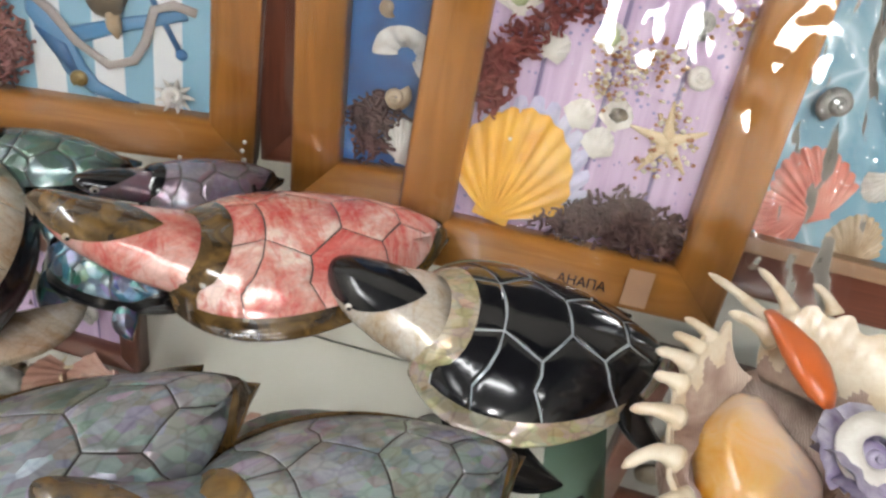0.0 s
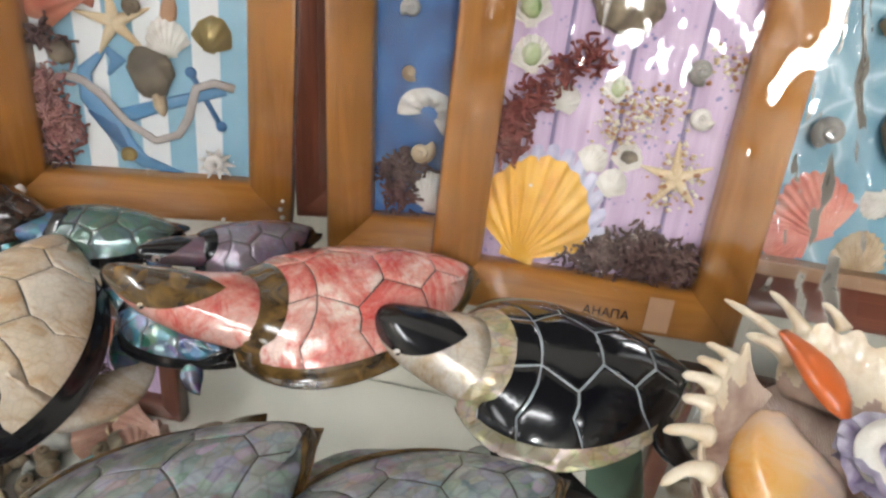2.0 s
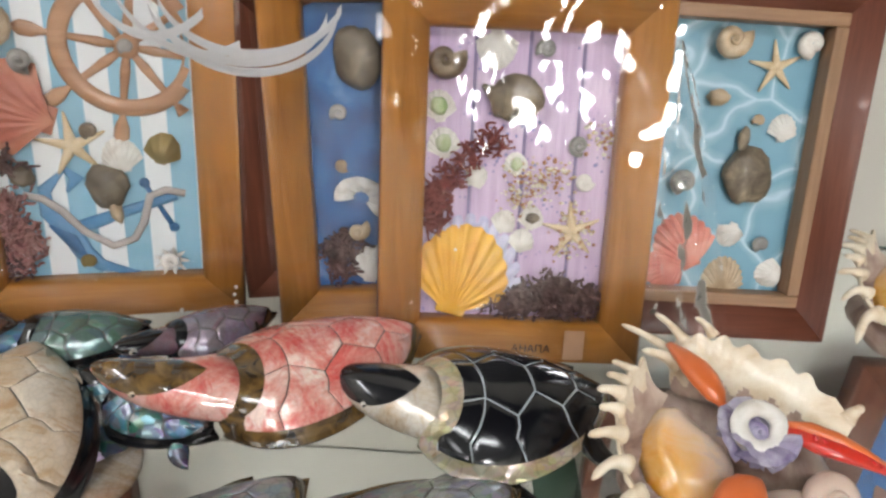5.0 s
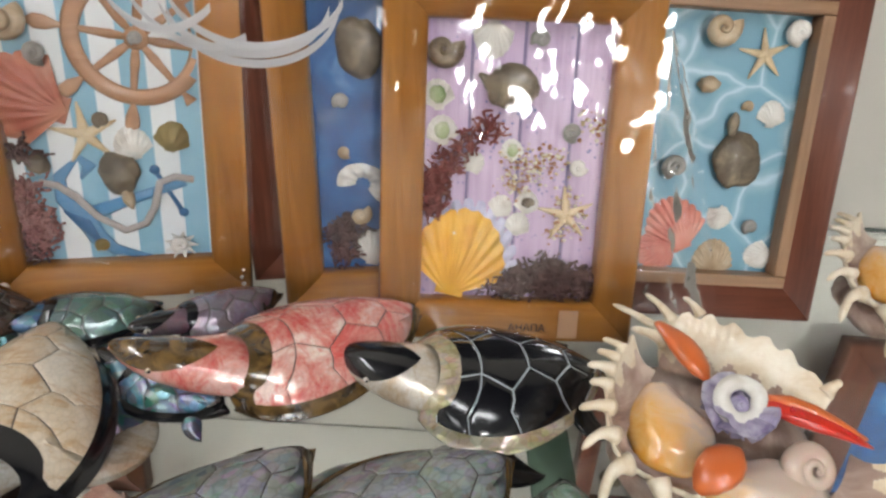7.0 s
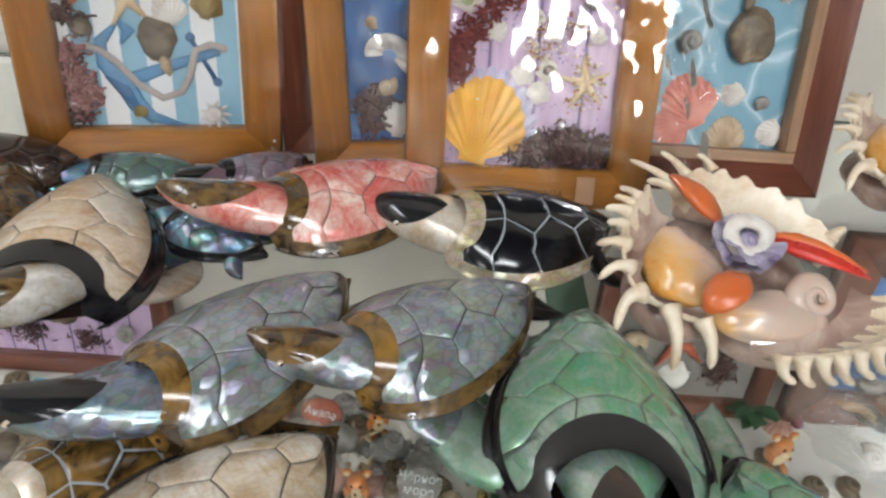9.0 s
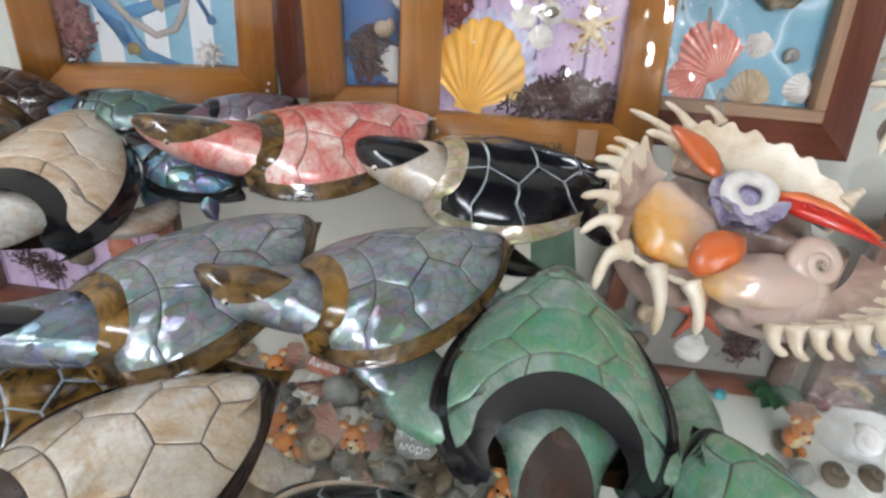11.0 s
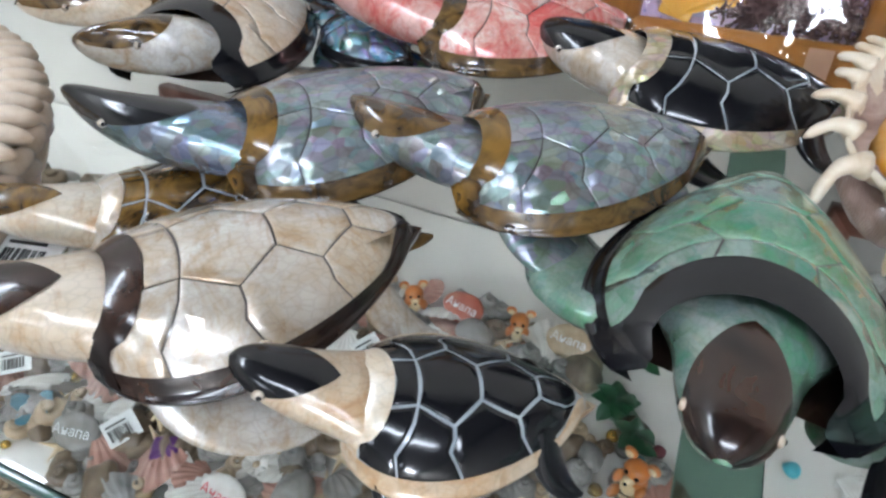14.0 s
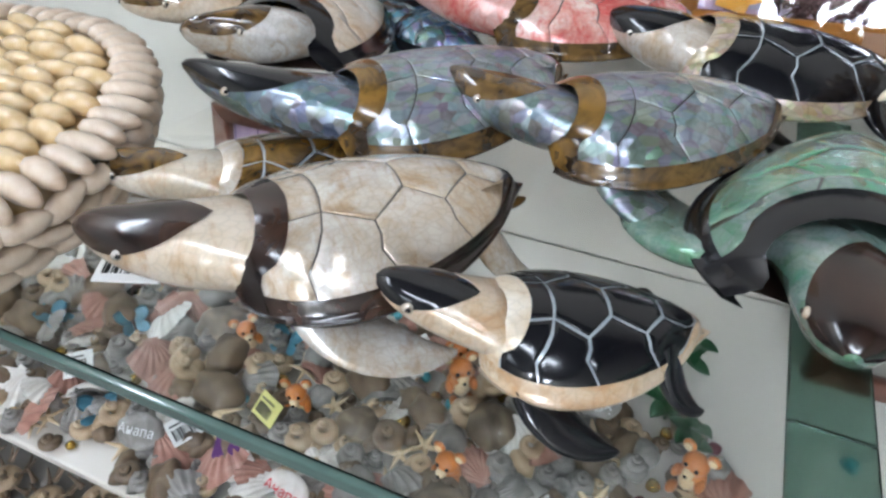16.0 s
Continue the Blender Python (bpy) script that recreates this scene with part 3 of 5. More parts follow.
dots = n.add("ShaderNodeTexVoronoi", Scale=280.0)
n.link(n.coords, dots.inputs["Vector"])
dot = n.ramp(n.math("ADD", dots.outputs["Distance"], n.math("MULTIPLY", n.noise(45, 2), 0.75)), [(0.5, (1, 1, 1)), (0.55, (0, 0, 0))])
lil = n.mix(dot, lil, (0.22, 0.2, 0.4))
LILAC = n.done(n.mix(gapline, (0.16, 0.12, 0.24), lil), 0.45)

HONEY, MAHOG = (WOOD_X, WOOD_Y), (MAHOGANY_X, MAHOGANY_Y)
pic_a = picture(-0.1665, 0.2055, 0.003, 17, 13, -4, 0.135, 0.19, 0.0215, HONEY, "honey wood framed picture with striped print, shells, anchor and ship wheel")
backing(pic_a, 0.135, 0.19, 0.0215, STRIPES, "blue and white striped print")
pic_b = picture(-0.012, 0.2145, 0.003, 3, 19, 4, 0.135, 0.19, 0.0215, HONEY, "honey wood framed picture of shells on a deep blue sea print")
backing(pic_b, 0.135, 0.19, 0.0215, SEA, "deep blue sea print")
pic_c = picture(0.0435, 0.192, 0.003, 0, 22, 2.2, 0.139, 0.19, 0.0225, HONEY, "honey wood framed picture of shells on lilac planks, wrapped in cellophane")
backing(pic_c, 0.139, 0.19, 0.0225, LILAC, "lilac plank print with small dots")
pic_d = picture(0.158, 0.222, 0.003, 0, 23, 1, 0.142, 0.2, 0.0255, MAHOG, "mahogany framed picture of shells and starfish on rippled water print")
backing(pic_d, 0.142, 0.2, 0.0255, POOL, "rippled pale blue water print")
pic_e = picture(-0.053, 0.237, 0.003, 6, 15, 4, 0.1, 0.175, 0.024, MAHOG, "dark mahogany frame standing behind the lighter frames", depth=0.02)
backing(pic_e, 0.1, 0.17, 0.02, SEA, "dark blue print")


low_a = picture(-0.318, 0.246, -0.262, 0, 13, 0, 0.19, 0.11, 0.016, MAHOG, "mahogany framed lilac picture leaning on the lower shelf")
backing(low_a, 0.19, 0.11, 0.016, LILAC, "lilac plank print")
low_b = picture(0.222, 0.246, -0.262, 0, 13, 0, 0.17, 0.15, 0.016, MAHOG, "mahogany framed picture with a red starfish on the lower shelf")
backing(low_b, 0.17, 0.15, 0.016, plain("grey_sand_print", (0.26, 0.24, 0.22), 0.5, vary=0.4, scale=60), "grey-brown sand print")
low_c = picture(0.41, 0.246, -0.262, 0, 13, 0, 0.17, 0.19, 0.034, MAHOG, "broad mahogany framed picture leaning on the lower shelf")
backing(low_c, 0.17, 0.19, 0.034, SEA, "dark blue sea print")

# ---- sea shells and souvenirs ----
SHELL_WHITE = shellmat("white_shell", (0.55, 0.5, 0.44), (0.72, 0.69, 0.64), (0.8, 0.78, 0.74))
SHELL_YELLOW = shellmat("yellow_shell", (0.66, 0.3, 0.03), (0.78, 0.42, 0.05), (0.8, 0.52, 0.12), scale=35)
SHELL_LAVENDER = shellmat("lavender_shell", (0.4, 0.38, 0.55), (0.55, 0.53, 0.68), (0.65, 0.64, 0.74))
SHELL_RED = shellmat("red_shell", (0.3, 0.06, 0.035), (0.42, 0.13, 0.08), (0.55, 0.25, 0.15), scale=40)
SHELL_PINK = shellmat("pink_shell", (0.55, 0.12, 0.09), (0.7, 0.25, 0.19), (0.78, 0.45, 0.36), scale=40)
SHELL_BROWN = shellmat("brown_shell", (0.07, 0.045, 0.025), (0.16, 0.11, 0.065), (0.3, 0.23, 0.15))
SHELL_TAN = shellmat("tan_shell", (0.3, 0.2, 0.11), (0.48, 0.36, 0.23), (0.62, 0.52, 0.38))
SHELL_GREY = shellmat("grey_shell", (0.12, 0.11, 0.1), (0.26, 0.245, 0.225), (0.44, 0.42, 0.39))
SHELL_GREEN = shellmat("green_flecked_shell", (0.2, 0.3, 0.1), (0.45, 0.5, 0.28), (0.7, 0.7, 0.58))
SHELL_GOLD = plain("gilded_shell", (0.3, 0.22, 0.08), 0.3, metal=0.5)
STAR = shellmat("starfish_skin", (0.5, 0.36, 0.2), (0.66, 0.52, 0.33), (0.74, 0.63, 0.45), 0.7, 90, 0.0)
STONE = shellmat("dark_stone", (0.065, 0.048, 0.03), (0.16, 0.12, 0.08), (0.34, 0.27, 0.18), 0.55, 70, 0.2)
WEED = shellmat("brown_seaweed", (0.035, 0.018, 0.02), (0.1, 0.045, 0.04), (0.18, 0.1, 0.09), 0.7, 200, 0.0)
WEED_RED = shellmat("red_seaweed", (0.12, 0.02, 0.02), (0.22, 0.04, 0.035), (0.3, 0.09, 0.07), 0.7, 200, 0.0)
WEED_PINK = shellmat("pink_seaweed", (0.2, 0.07, 0.07), (0.32, 0.14, 0.13), (0.42, 0.24, 0.22), 0.7, 200, 0.0)
GRIT = [plain("sand_grit", (0.55, 0.4, 0.24), 0.7), plain("pale_grit", (0.72, 0.66, 0.55), 0.7), plain("rust_grit", (0.4, 0.18, 0.09), 0.7)]
ORANGE = plain("orange_shell", (0.75, 0.16, 0.035), 0.3, coat=0.5, vary=0.4, scale=60)
SCARLET = plain("scarlet_shell", (0.68, 0.03, 0.015), 0.3, coat=0.5, vary=0.4, scale=60)
n = Nodes("conch_lip")
tone = n.ramp(n.noise(34, 4, 0.6, 0.8), [(0.34, (0.22, 0.13, 0.1)), (0.5, (0.42, 0.29, 0.23)), (0.66, (0.62, 0.49, 0.4))])
wave = n.add("ShaderNodeTexWave", Scale=420.0, Distortion=6.0, Detail=2.0)
n.link(n.coords, wave.inputs["Vector"])
n.bump(wave.outputs["Fac"], 0.35, 0.0006)
CONCH = n.done(n.mix(n.math("MULTIPLY", wave.outputs["Fac"], 0.32), tone, (0.2, 0.12, 0.1)), 0.32, 0.0, 0.6)
CONCH_TIP = shellmat("conch_finger", (0.56, 0.42, 0.26), (0.72, 0.62, 0.48), (0.8, 0.74, 0.62), 0.35, 60, 0.4)
VIOLET = shellmat("violet_shell", (0.2, 0.15, 0.3), (0.42, 0.38, 0.5), (0.66, 0.64, 0.68), 0.35, 90, 0.4)
COWRIE = shellmat("pale_cowrie", (0.55, 0.4, 0.27), (0.72, 0.6, 0.47), (0.78, 0.7, 0.6), 0.3, 55, 0.6)
COWRIE_GOLD = shellmat("honey_cowrie", (0.56, 0.36, 0.14), (0.7, 0.53, 0.3), (0.75, 0.63, 0.45), 0.25, 50, 0.7)


def scallop(r, mat, parent, m, name="scallop_shell", label="", ribs=9, bulge=0.3, bm_only=False):
    """A ribbed fan shell lying on its rim: hinge at the lower end, y up, outside towards z."""
    def fan(u, v, sink=0.0):
        a = radians(-68 + 136 * v)
        k = u * r * 2 * (0.8 + 0.2 * math.cos(a * 1.25))
        rib = math.cos(2 * math.pi * ribs * v)
        k *= 1 + 0.018 * rib * u
        z = bulge * r * math.sin(math.pi * min(1, u * 0.9 + 0.1)) ** 0.8 * (math.cos(a) ** 0.5 if math.cos(a) > 0 else 0) + 0.05 * r * rib * u
        return k * math.sin(a) * 0.72, k * math.cos(a) - r, z * (1 - sink) - sink * 0.001
    bm = surf(fan, 10, ribs * 4)
    surf(lambda u, v: fan(u, v, 0.35), 4, ribs * 2, bm)
    for sgn in (-1, 1):
        box(min(0, sgn * 0.32 * r), max(0, sgn * 0.32 * r), -r * 1.02, -r * 0.82, 0, 0.06 * r, 0.01 * r, bm)
    if bm_only:
        return xf(bm, m)
    return part(name, xf(bm, m), mat, parent, label)


def snail(r, mat, parent, m, name="snail_shell", label="", turns=2.6, tall=0.8, bm_only=False):
    """A coiled shell with its mouth on one side."""
    pts, rad = [], []
    for i in range(34):
        t = i / 33
        a = 2 * math.pi * turns * t
        k = t ** 1.25
        pts.append((math.cos(a) * r * 0.58 * k, math.sin(a) * r * 0.58 * k, r * (0.42 + tall * (1 - k))))
        rad.append(max(r * 0.43 * k, r * 0.04))
    bm = tube(pts, rad, 9)
    if bm_only:
        return xf(bm, m)
    return part(name, xf(bm, m), mat, parent, label)


def starfish(r, mat, parent, m, label="dried starfish"):
    bm = bmesh.new()
    for k in range(5):
        a = math.pi / 2 + 2 * math.pi * k / 5
        pts = [(math.cos(a) * r * t, math.sin(a) * r * t, 0.09 * r * (1 - t) + 0.05 * r) for t in (0, 0.25, 0.5, 0.75, 1.0)]
        tube(pts, [r * q for q in (0.19, 0.155, 0.11, 0.075, 0.03)], 8, bm, 0.6)
    blob((0, 0, 0.12 * r), (0.2 * r, 0.2 * r, 0.12 * r), bm)
    return part("starfish", xf(bm, m), mat, parent, label)


def pebble(size, mat, parent, m, name="stone", label="", seed=0.0, wobble=0.25):
    return part(name, xf(blob((0, 0, 0), size, wobble=wobble, seed=seed, div=3), m), mat, parent, label)


def clump(name, mat, parent, spots, spread, count, seed, label, thick=0.0006, depth=0.006, z0=-0.011):
    """Dried seaweed: many short curled strands round the spots."""
    rnd = random.Random(seed)
    bm = bmesh.new()
    for _ in range(count):
        cx, cy = rnd.choice(spots)
        x, y = cx + rnd.gauss(0, spread), cy + rnd.gauss(0, spread * 0.7)
        a, z = rnd.uniform(0, 6.28), z0 + rnd.uniform(0, depth)
        pts = []
        for _k in range(4):
            pts.append((x, y, z))
            a += rnd.uniform(-1.1, 1.1)
            x, y, z = x + math.cos(a) * 0.0018, y + math.sin(a) * 0.0018, min(max(z + rnd.uniform(-0.001, 0.001), z0), z0 + depth)
        tube(pts, [thick * rnd.uniform(0.6, 1.6) for _p in pts], 4, bm)
    return tagged(part(name, bm, mat, parent, label), kind="stuff")


def grit(parent, spots, spread, count, seed, label="scatter of sand and shell grit"):
    rnd = random.Random(seed)
    bm = bmesh.new()
    for _ in range(count):
        cx, cy = rnd.choice(spots)
        s = rnd.uniform(0.0005, 0.0014)
        before = len(bm.faces)
        blob((cx + rnd.gauss(0, spread), cy + rnd.gauss(0, spread), -0.0105 + rnd.uniform(0, 0.002)), (s, s * rnd.uniform(0.6, 1), s * 0.8), bm, div=1)
        bm.faces.ensure_lookup_table()
        k = rnd.randrange(3)
        for f in bm.faces[before:]:
            f.material_index = k
    return tagged(part("grit", bm, GRIT, parent, label), kind="stuff")


def at(x, y, turn=0.0, z=-0.0112, rx=0.0):
    return pose(x, y, z, rx, 0, turn)


def ribbed_text(parent, words, m, size, mat, name="lettering", label=""):
    cu = bpy.data.curves.new(name, "FONT")
    cu.body, cu.size, cu.align_x, cu.align_y, cu.extrude, cu.shear = words, size, "CENTER", "CENTER", 0.00008, 0.0
    tmp = new(name, cu)
    dg = bpy.context.evaluated_depsgraph_get()
    me = bpy.data.meshes.new_from_object(tmp.evaluated_get(dg))
    bpy.data.objects.remove(tmp)
    me.transform(m)
    me.materials.clear()
    me.materials.append(mat)
    ob = new(name, me)
    ob.parent = parent
    return tagged(ob, label) if label else ob


# picture with stripes
BLUE_DARK = plain("dark_blue_print", (0.05, 0.16, 0.34), 0.4, vary=0.35, scale=40)
BLUE_MID = plain("mid_blue_print", (0.13, 0.32, 0.55), 0.4, vary=0.35, scale=40)
ROPE = plain("grey_rope_print", (0.48, 0.42, 0.39), 0.5, vary=0.35, scale=500)
WHEEL = wood("printed_wheel_wood", (0.32, 0.15, 0.07), (0.52, 0.28, 0.15), "X", 0.4, 0.2)
P = pic_a
Z0 = -0.0108
wheel = bmesh.new()
wc = Vector((0.0176, 0.1387, Z0))
tube([wc + Vector((math.cos(t) * 0.029, math.sin(t) * 0.029, 0)) for t in (2 * math.pi * k / 40 for k in range(41))], 0.0042, 8, wheel, 0.35)
for k in range(8):
    a = radians(22.5 * 2 * k - 98)
    d = Vector((math.cos(a), math.sin(a), 0))
    r = [(0.004, 0.0015), (0.012, 0.0024), (0.018, 0.0019), (0.026, 0.0016), (0.034, 0.0015), (0.039, 0.0034), (0.044, 0.0036), (0.047, 0.0015)]
    keep = [(q, w) for q, w in r if abs((wc + d * q).x) < 0.044 and (wc + d * q).y < 0.167]
    if len(keep) > 1:
        tube([wc + d * q for q, w in keep], [w for q, w in keep], 8, wheel, 0.35)
keepers = [v for v in wheel.verts if abs(v.co.x) > 0.0455 or v.co.y > 0.168]
bmesh.ops.delete(wheel, geom=keepers, context="VERTS")
part("ship_wheel", wheel, WHEEL, P, "brown printed ship wheel")
part("wheel_hub", xf(blob((0, 0, 0), (0.006, 0.006, 0.002)), Matrix.Translation(wc)), WHEEL, P)
snail(0.0045, SHELL_GREY, P, at(0.0176, 0.139, 30))
anchor = bmesh.new()
tube([(-0.017, 0.0776, Z0), (-0.026, 0.068, Z0), (-0.026, 0.056, Z0), (-0.017, 0.046, Z0), (-0.012, 0.034, Z0), (-0.004, 0.026, Z0), (0.012, 0.0215, Z0)], [0.001, 0.0032, 0.0036, 0.0055, 0.005, 0.0035, 0.001], 8, anchor, 0.25)
tube([(-0.019, 0.045, Z0), (0.006, 0.055, Z0), (0.0348, 0.0645, Z0)], [0.0042, 0.003, 0.0024], 8, anchor, 0.25)
tube([(-0.017, 0.08, Z0), (-0.011, 0.074, Z0), (-0.016, 0.067, Z0)], [0.001, 0.0035, 0.0008], 8, anchor, 0.25)
part("anchor", anchor, BLUE_MID, P, "blue printed anchor")
dark = bmesh.new()
tube([(-0.026, 0.05, Z0 + 0.0012), (-0.017, 0.042, Z0 + 0.0012), (-0.01, 0.03, Z0 + 0.0012)], [0.0006, 0.0036, 0.001], 8, dark, 0.2)
tube([(0.0198, 0.0711, Z0), (0.0321, 0.0472, Z0)], [0.0013, 0.0013], 8, dark, 0.3)
blob((0.0198, 0.0715, Z0), (0.0027, 0.0027, 0.001), dark)
blob((0.0325, 0.0468, Z0), (0.0027, 0.0027, 0.001), dark)
tube([(0.003, 0.0205, Z0), (0.014, 0.0215, Z0)], [0.002, 0.001], 8, dark, 0.3)
part("anchor_shade", dark, BLUE_DARK, P, "dark blue part of the anchor")
part("rope", tube([(-0.0352, 0.0659, Z0 + 0.0014), (-0.027, 0.064, Z0 + 0.0014), (-0.0195, 0.0578, Z0 + 0.0014), (-0.01, 0.046, Z0 + 0.0014), (0.0026, 0.0377, Z0 + 0.0014), (0.013, 0.0415, Z0 + 0.0014), (0.018, 0.0503, Z0 + 0.0014),
                   (0.022, 0.0648, Z0 + 0.0014), (0.03, 0.068, Z0 + 0.0014), (0.0392, 0.0661, Z0 + 0.0014)], 0.002, 8, flat=0.3), ROPE, P, "grey printed rope")
scallop(0.0215, SHELL_RED, P, at(-0.0375, 0.1096, 70), label="large rusty red scallop shell", ribs=8)
snail(0.011, SHELL_TAN, P, at(-0.0375, 0.145, 200), label="speckled whelk shell", tall=1.4)
snail(0.007, SHELL_GREY, P, at(-0.026, 0.131, 80), tall=1.4)
starfish(0.0165, STAR, P, at(-0.0107, 0.0909, 8))
snail(0.0052, SHELL_BROWN, P, at(-0.0023, 0.0987, 40))
scallop(0.0088, SHELL_WHITE, P, at(0.0102, 0.0862, 10), bulge=0.6)
scallop(0.0082, SHELL_GOLD, P, at(0.0302, 0.0895, -15), bulge=0.6, ribs=5, label="gilded cockle shell")
pebble((0.0095, 0.0115, 0.005), STONE, P, at(0.0031, 0.07, 10, -0.008), seed=3, label="dark brown stone")
pebble((0.003, 0.006, 0.003), SHELL_TAN, P, at(0.006, 0.057, 15, -0.008), seed=5)
pebble((0.0055, 0.005, 0.004), STONE, P, at(-0.0338, 0.0757, 0, -0.008), seed=8)
snail(0.0068, SHELL_WHITE, P, at(0.0302, 0.0289, 60), label="spiky white shell", turns=1.5)
for k in range(9):
    a = k * 0.7
    part("spike", tube([(0.0302 + math.cos(a) * 0.004, 0.0289 + math.sin(a) * 0.004, -0.008), (0.0302 + math.cos(a) * 0.009, 0.0289 + math.sin(a) * 0.0085, -0.006)], [0.0016, 0.0003], 6), SHELL_WHITE, P)
snail(0.0048, SHELL_GOLD, P, at(-0.0094, 0.0299, 20))
clump("pink_weed", WEED_PINK, P, [(-0.043, 0.05), (-0.041, 0.034), (-0.036, 0.042), (-0.043, 0.062)], 0.004, 420, 4, "tuft of dusty pink dried seaweed")
clump("dark_weed", WEED, P, [(-0.041, 0.082), (-0.043, 0.03)], 0.004, 160, 5, "tuft of dark dried seaweed")

for x, y, r in ((-0.0565, 0.0125, 0.0026), (0.0625, 0.006, 0.0012), (0.0615, 0.0105, 0.0011), (0.034, 0.003, 0.0011), (0.0625, 0.015, 0.001)):
    part("bead", blob((x, y, 0.0012), (r, r, r * 0.8), wobble=0.2, seed=x * 80), SHELL_WHITE, P, "tiny white bead")

# picture with the deep sea
P = pic_b
pebble((0.012, 0.015, 0.006), STONE, P, at(-0.02, 0.1423, 10, -0.008), seed=11, label="dark mussel-like stone")
snail(0.0055, SHELL_GREY, P, at(-0.0308, 0.1155, 10))
snail(0.0045, SHELL_TAN, P, at(-0.0305, 0.0887, 100), tall=1.5)
ear = bmesh.new()
surf(lambda u, v: ((0.004 + 0.0105 * u) * math.cos(v * 4.2 - 0.6), (0.004 + 0.0105 * u) * math.sin(v * 4.2 - 0.6) * 0.8, 0.005 * math.sin(u * 2.6) + 0.0008 * math.sin(v * 40)), 8, 40, ear)
part("ear_shell", xf(ear, at(-0.0215, 0.0705, -20)), SHELL_WHITE, P, "curved white ear shell")
snail(0.007, SHELL_TAN, P, at(-0.0235, 0.0535, 200), tall=1.2)
scallop(0.0105, SHELL_WHITE, P, at(-0.0175, 0.0335, -8), label="white ribbed scallop shell", ribs=11)
clump("brown_weed", WEED, P, [(-0.036, 0.04), (-0.034, 0.032), (-0.03, 0.047)], 0.004, 220, 6, "tuft of brown dried seaweed")

# picture with lilac planks
P = pic_c
scallop(0.0255, SHELL_LAVENDER, P, at(-0.0225, 0.0512, 0, -0.0112), label="pale lavender scallop shell", ribs=12, bulge=0.12)
scallop(0.0242, SHELL_YELLOW, P, at(-0.0262, 0.0478, -13, -0.0085), label="bright yellow ribbed scallop shell", ribs=11, bulge=0.26)
snail(0.0009, SHELL_WHITE, P, at(-0.03, 0.06, 0, -0.002))
clump("red_weed", WEED_RED, P, [(-0.043, 0.08), (-0.041, 0.088), (-0.035, 0.096), (-0.026, 0.106), (-0.014, 0.115), (-0.042, 0.073)], 0.0035, 330, 7, "branch of dark red dried seaweed")
clump("brown_weed", WEED, P, [(0.0, 0.03), (0.01, 0.034), (0.02, 0.038), (0.03, 0.037), (0.04, 0.033), (0.025, 0.03)], 0.0052, 760, 8, "bed of brown dried seaweed", depth=0.008)
snail(0.0115, SHELL_BROWN, P, at(-0.0392, 0.1525, 30), label="dark brown coiled limpet shell", tall=0.4, turns=2.0)
scallop(0.0095, SHELL_WHITE, P, at(-0.0142, 0.1583, 180), bulge=0.5)
snail(0.006, SHELL_GREY, P, at(0.0096, 0.1592, 0))
pebble((0.0135, 0.0115, 0.005), STONE, P, at(-0.0035, 0.1356, 0, -0.008), seed=14, label="dark fish-shaped stone")
part("stone_tail", tube([(-0.014, 0.137, -0.008), (-0.0205, 0.1415, -0.008)], [0.004, 0.001], 6, flat=0.5), STONE, P)
for x, y, r in ((-0.0412, 0.1306, 0.0078), (-0.0383, 0.1126, 0.0078), (-0.0013, 0.1035, 0.0058)):
    c = scallop(r, SHELL_WHITE, P, at(x, y, 8), bulge=0.35)
    part("moss_fill", blob((x, y + 0.0003, -0.0085), (r * 0.55, r * 0.6, 0.0016), wobble=0.4, seed=x * 900), SHELL_GREEN, c, "green flecked filling")
for x, y, r, m in ((-0.0209, 0.0964, 0.0058, SHELL_WHITE), (-0.0053, 0.0736, 0.0062, SHELL_WHITE), (0.0043, 0.064, 0.0064, SHELL_WHITE), (0.0086, 0.0759, 0.0062, SHELL_WHITE)):
    scallop(r, m, P, at(x, y, -20 + x * 1500), bulge=0.5, ribs=7)
pebble((0.0034, 0.0028, 0.002), STONE, P, at(0.0086, 0.0765, 0, -0.0075), seed=20)
starfish(0.0155, STAR, P, at(0.0296, 0.0701, 6))
snail(0.0062, SHELL_GREY, P, at(0.0292, 0.1142, 80))
snail(0.006, SHELL_WHITE, P, at(0.0338, 0.0963, 140), label="black and white speckled shell")
grit(P, [(0.002, 0.1), (0.004, 0.09), (0.012, 0.094), (0.0, 0.086), (0.018, 0.1), (0.028, 0.062), (0.03, 0.078), (0.036, 0.068), (0.04, 0.118)], 0.0042, 430, 9)
ribbed_text(P, "АНАПА", pose(0.0113, 0.0088, 0.0014), 0.0058, INK, label="black stamped lettering")
part("sticker", box(0.0285, 0.039, 0.0035, 0.0195, 0.0012, 0.0015), plain("tan_sticker", (0.6, 0.36, 0.22), 0.3), P, "small tan sticker", smooth=False)

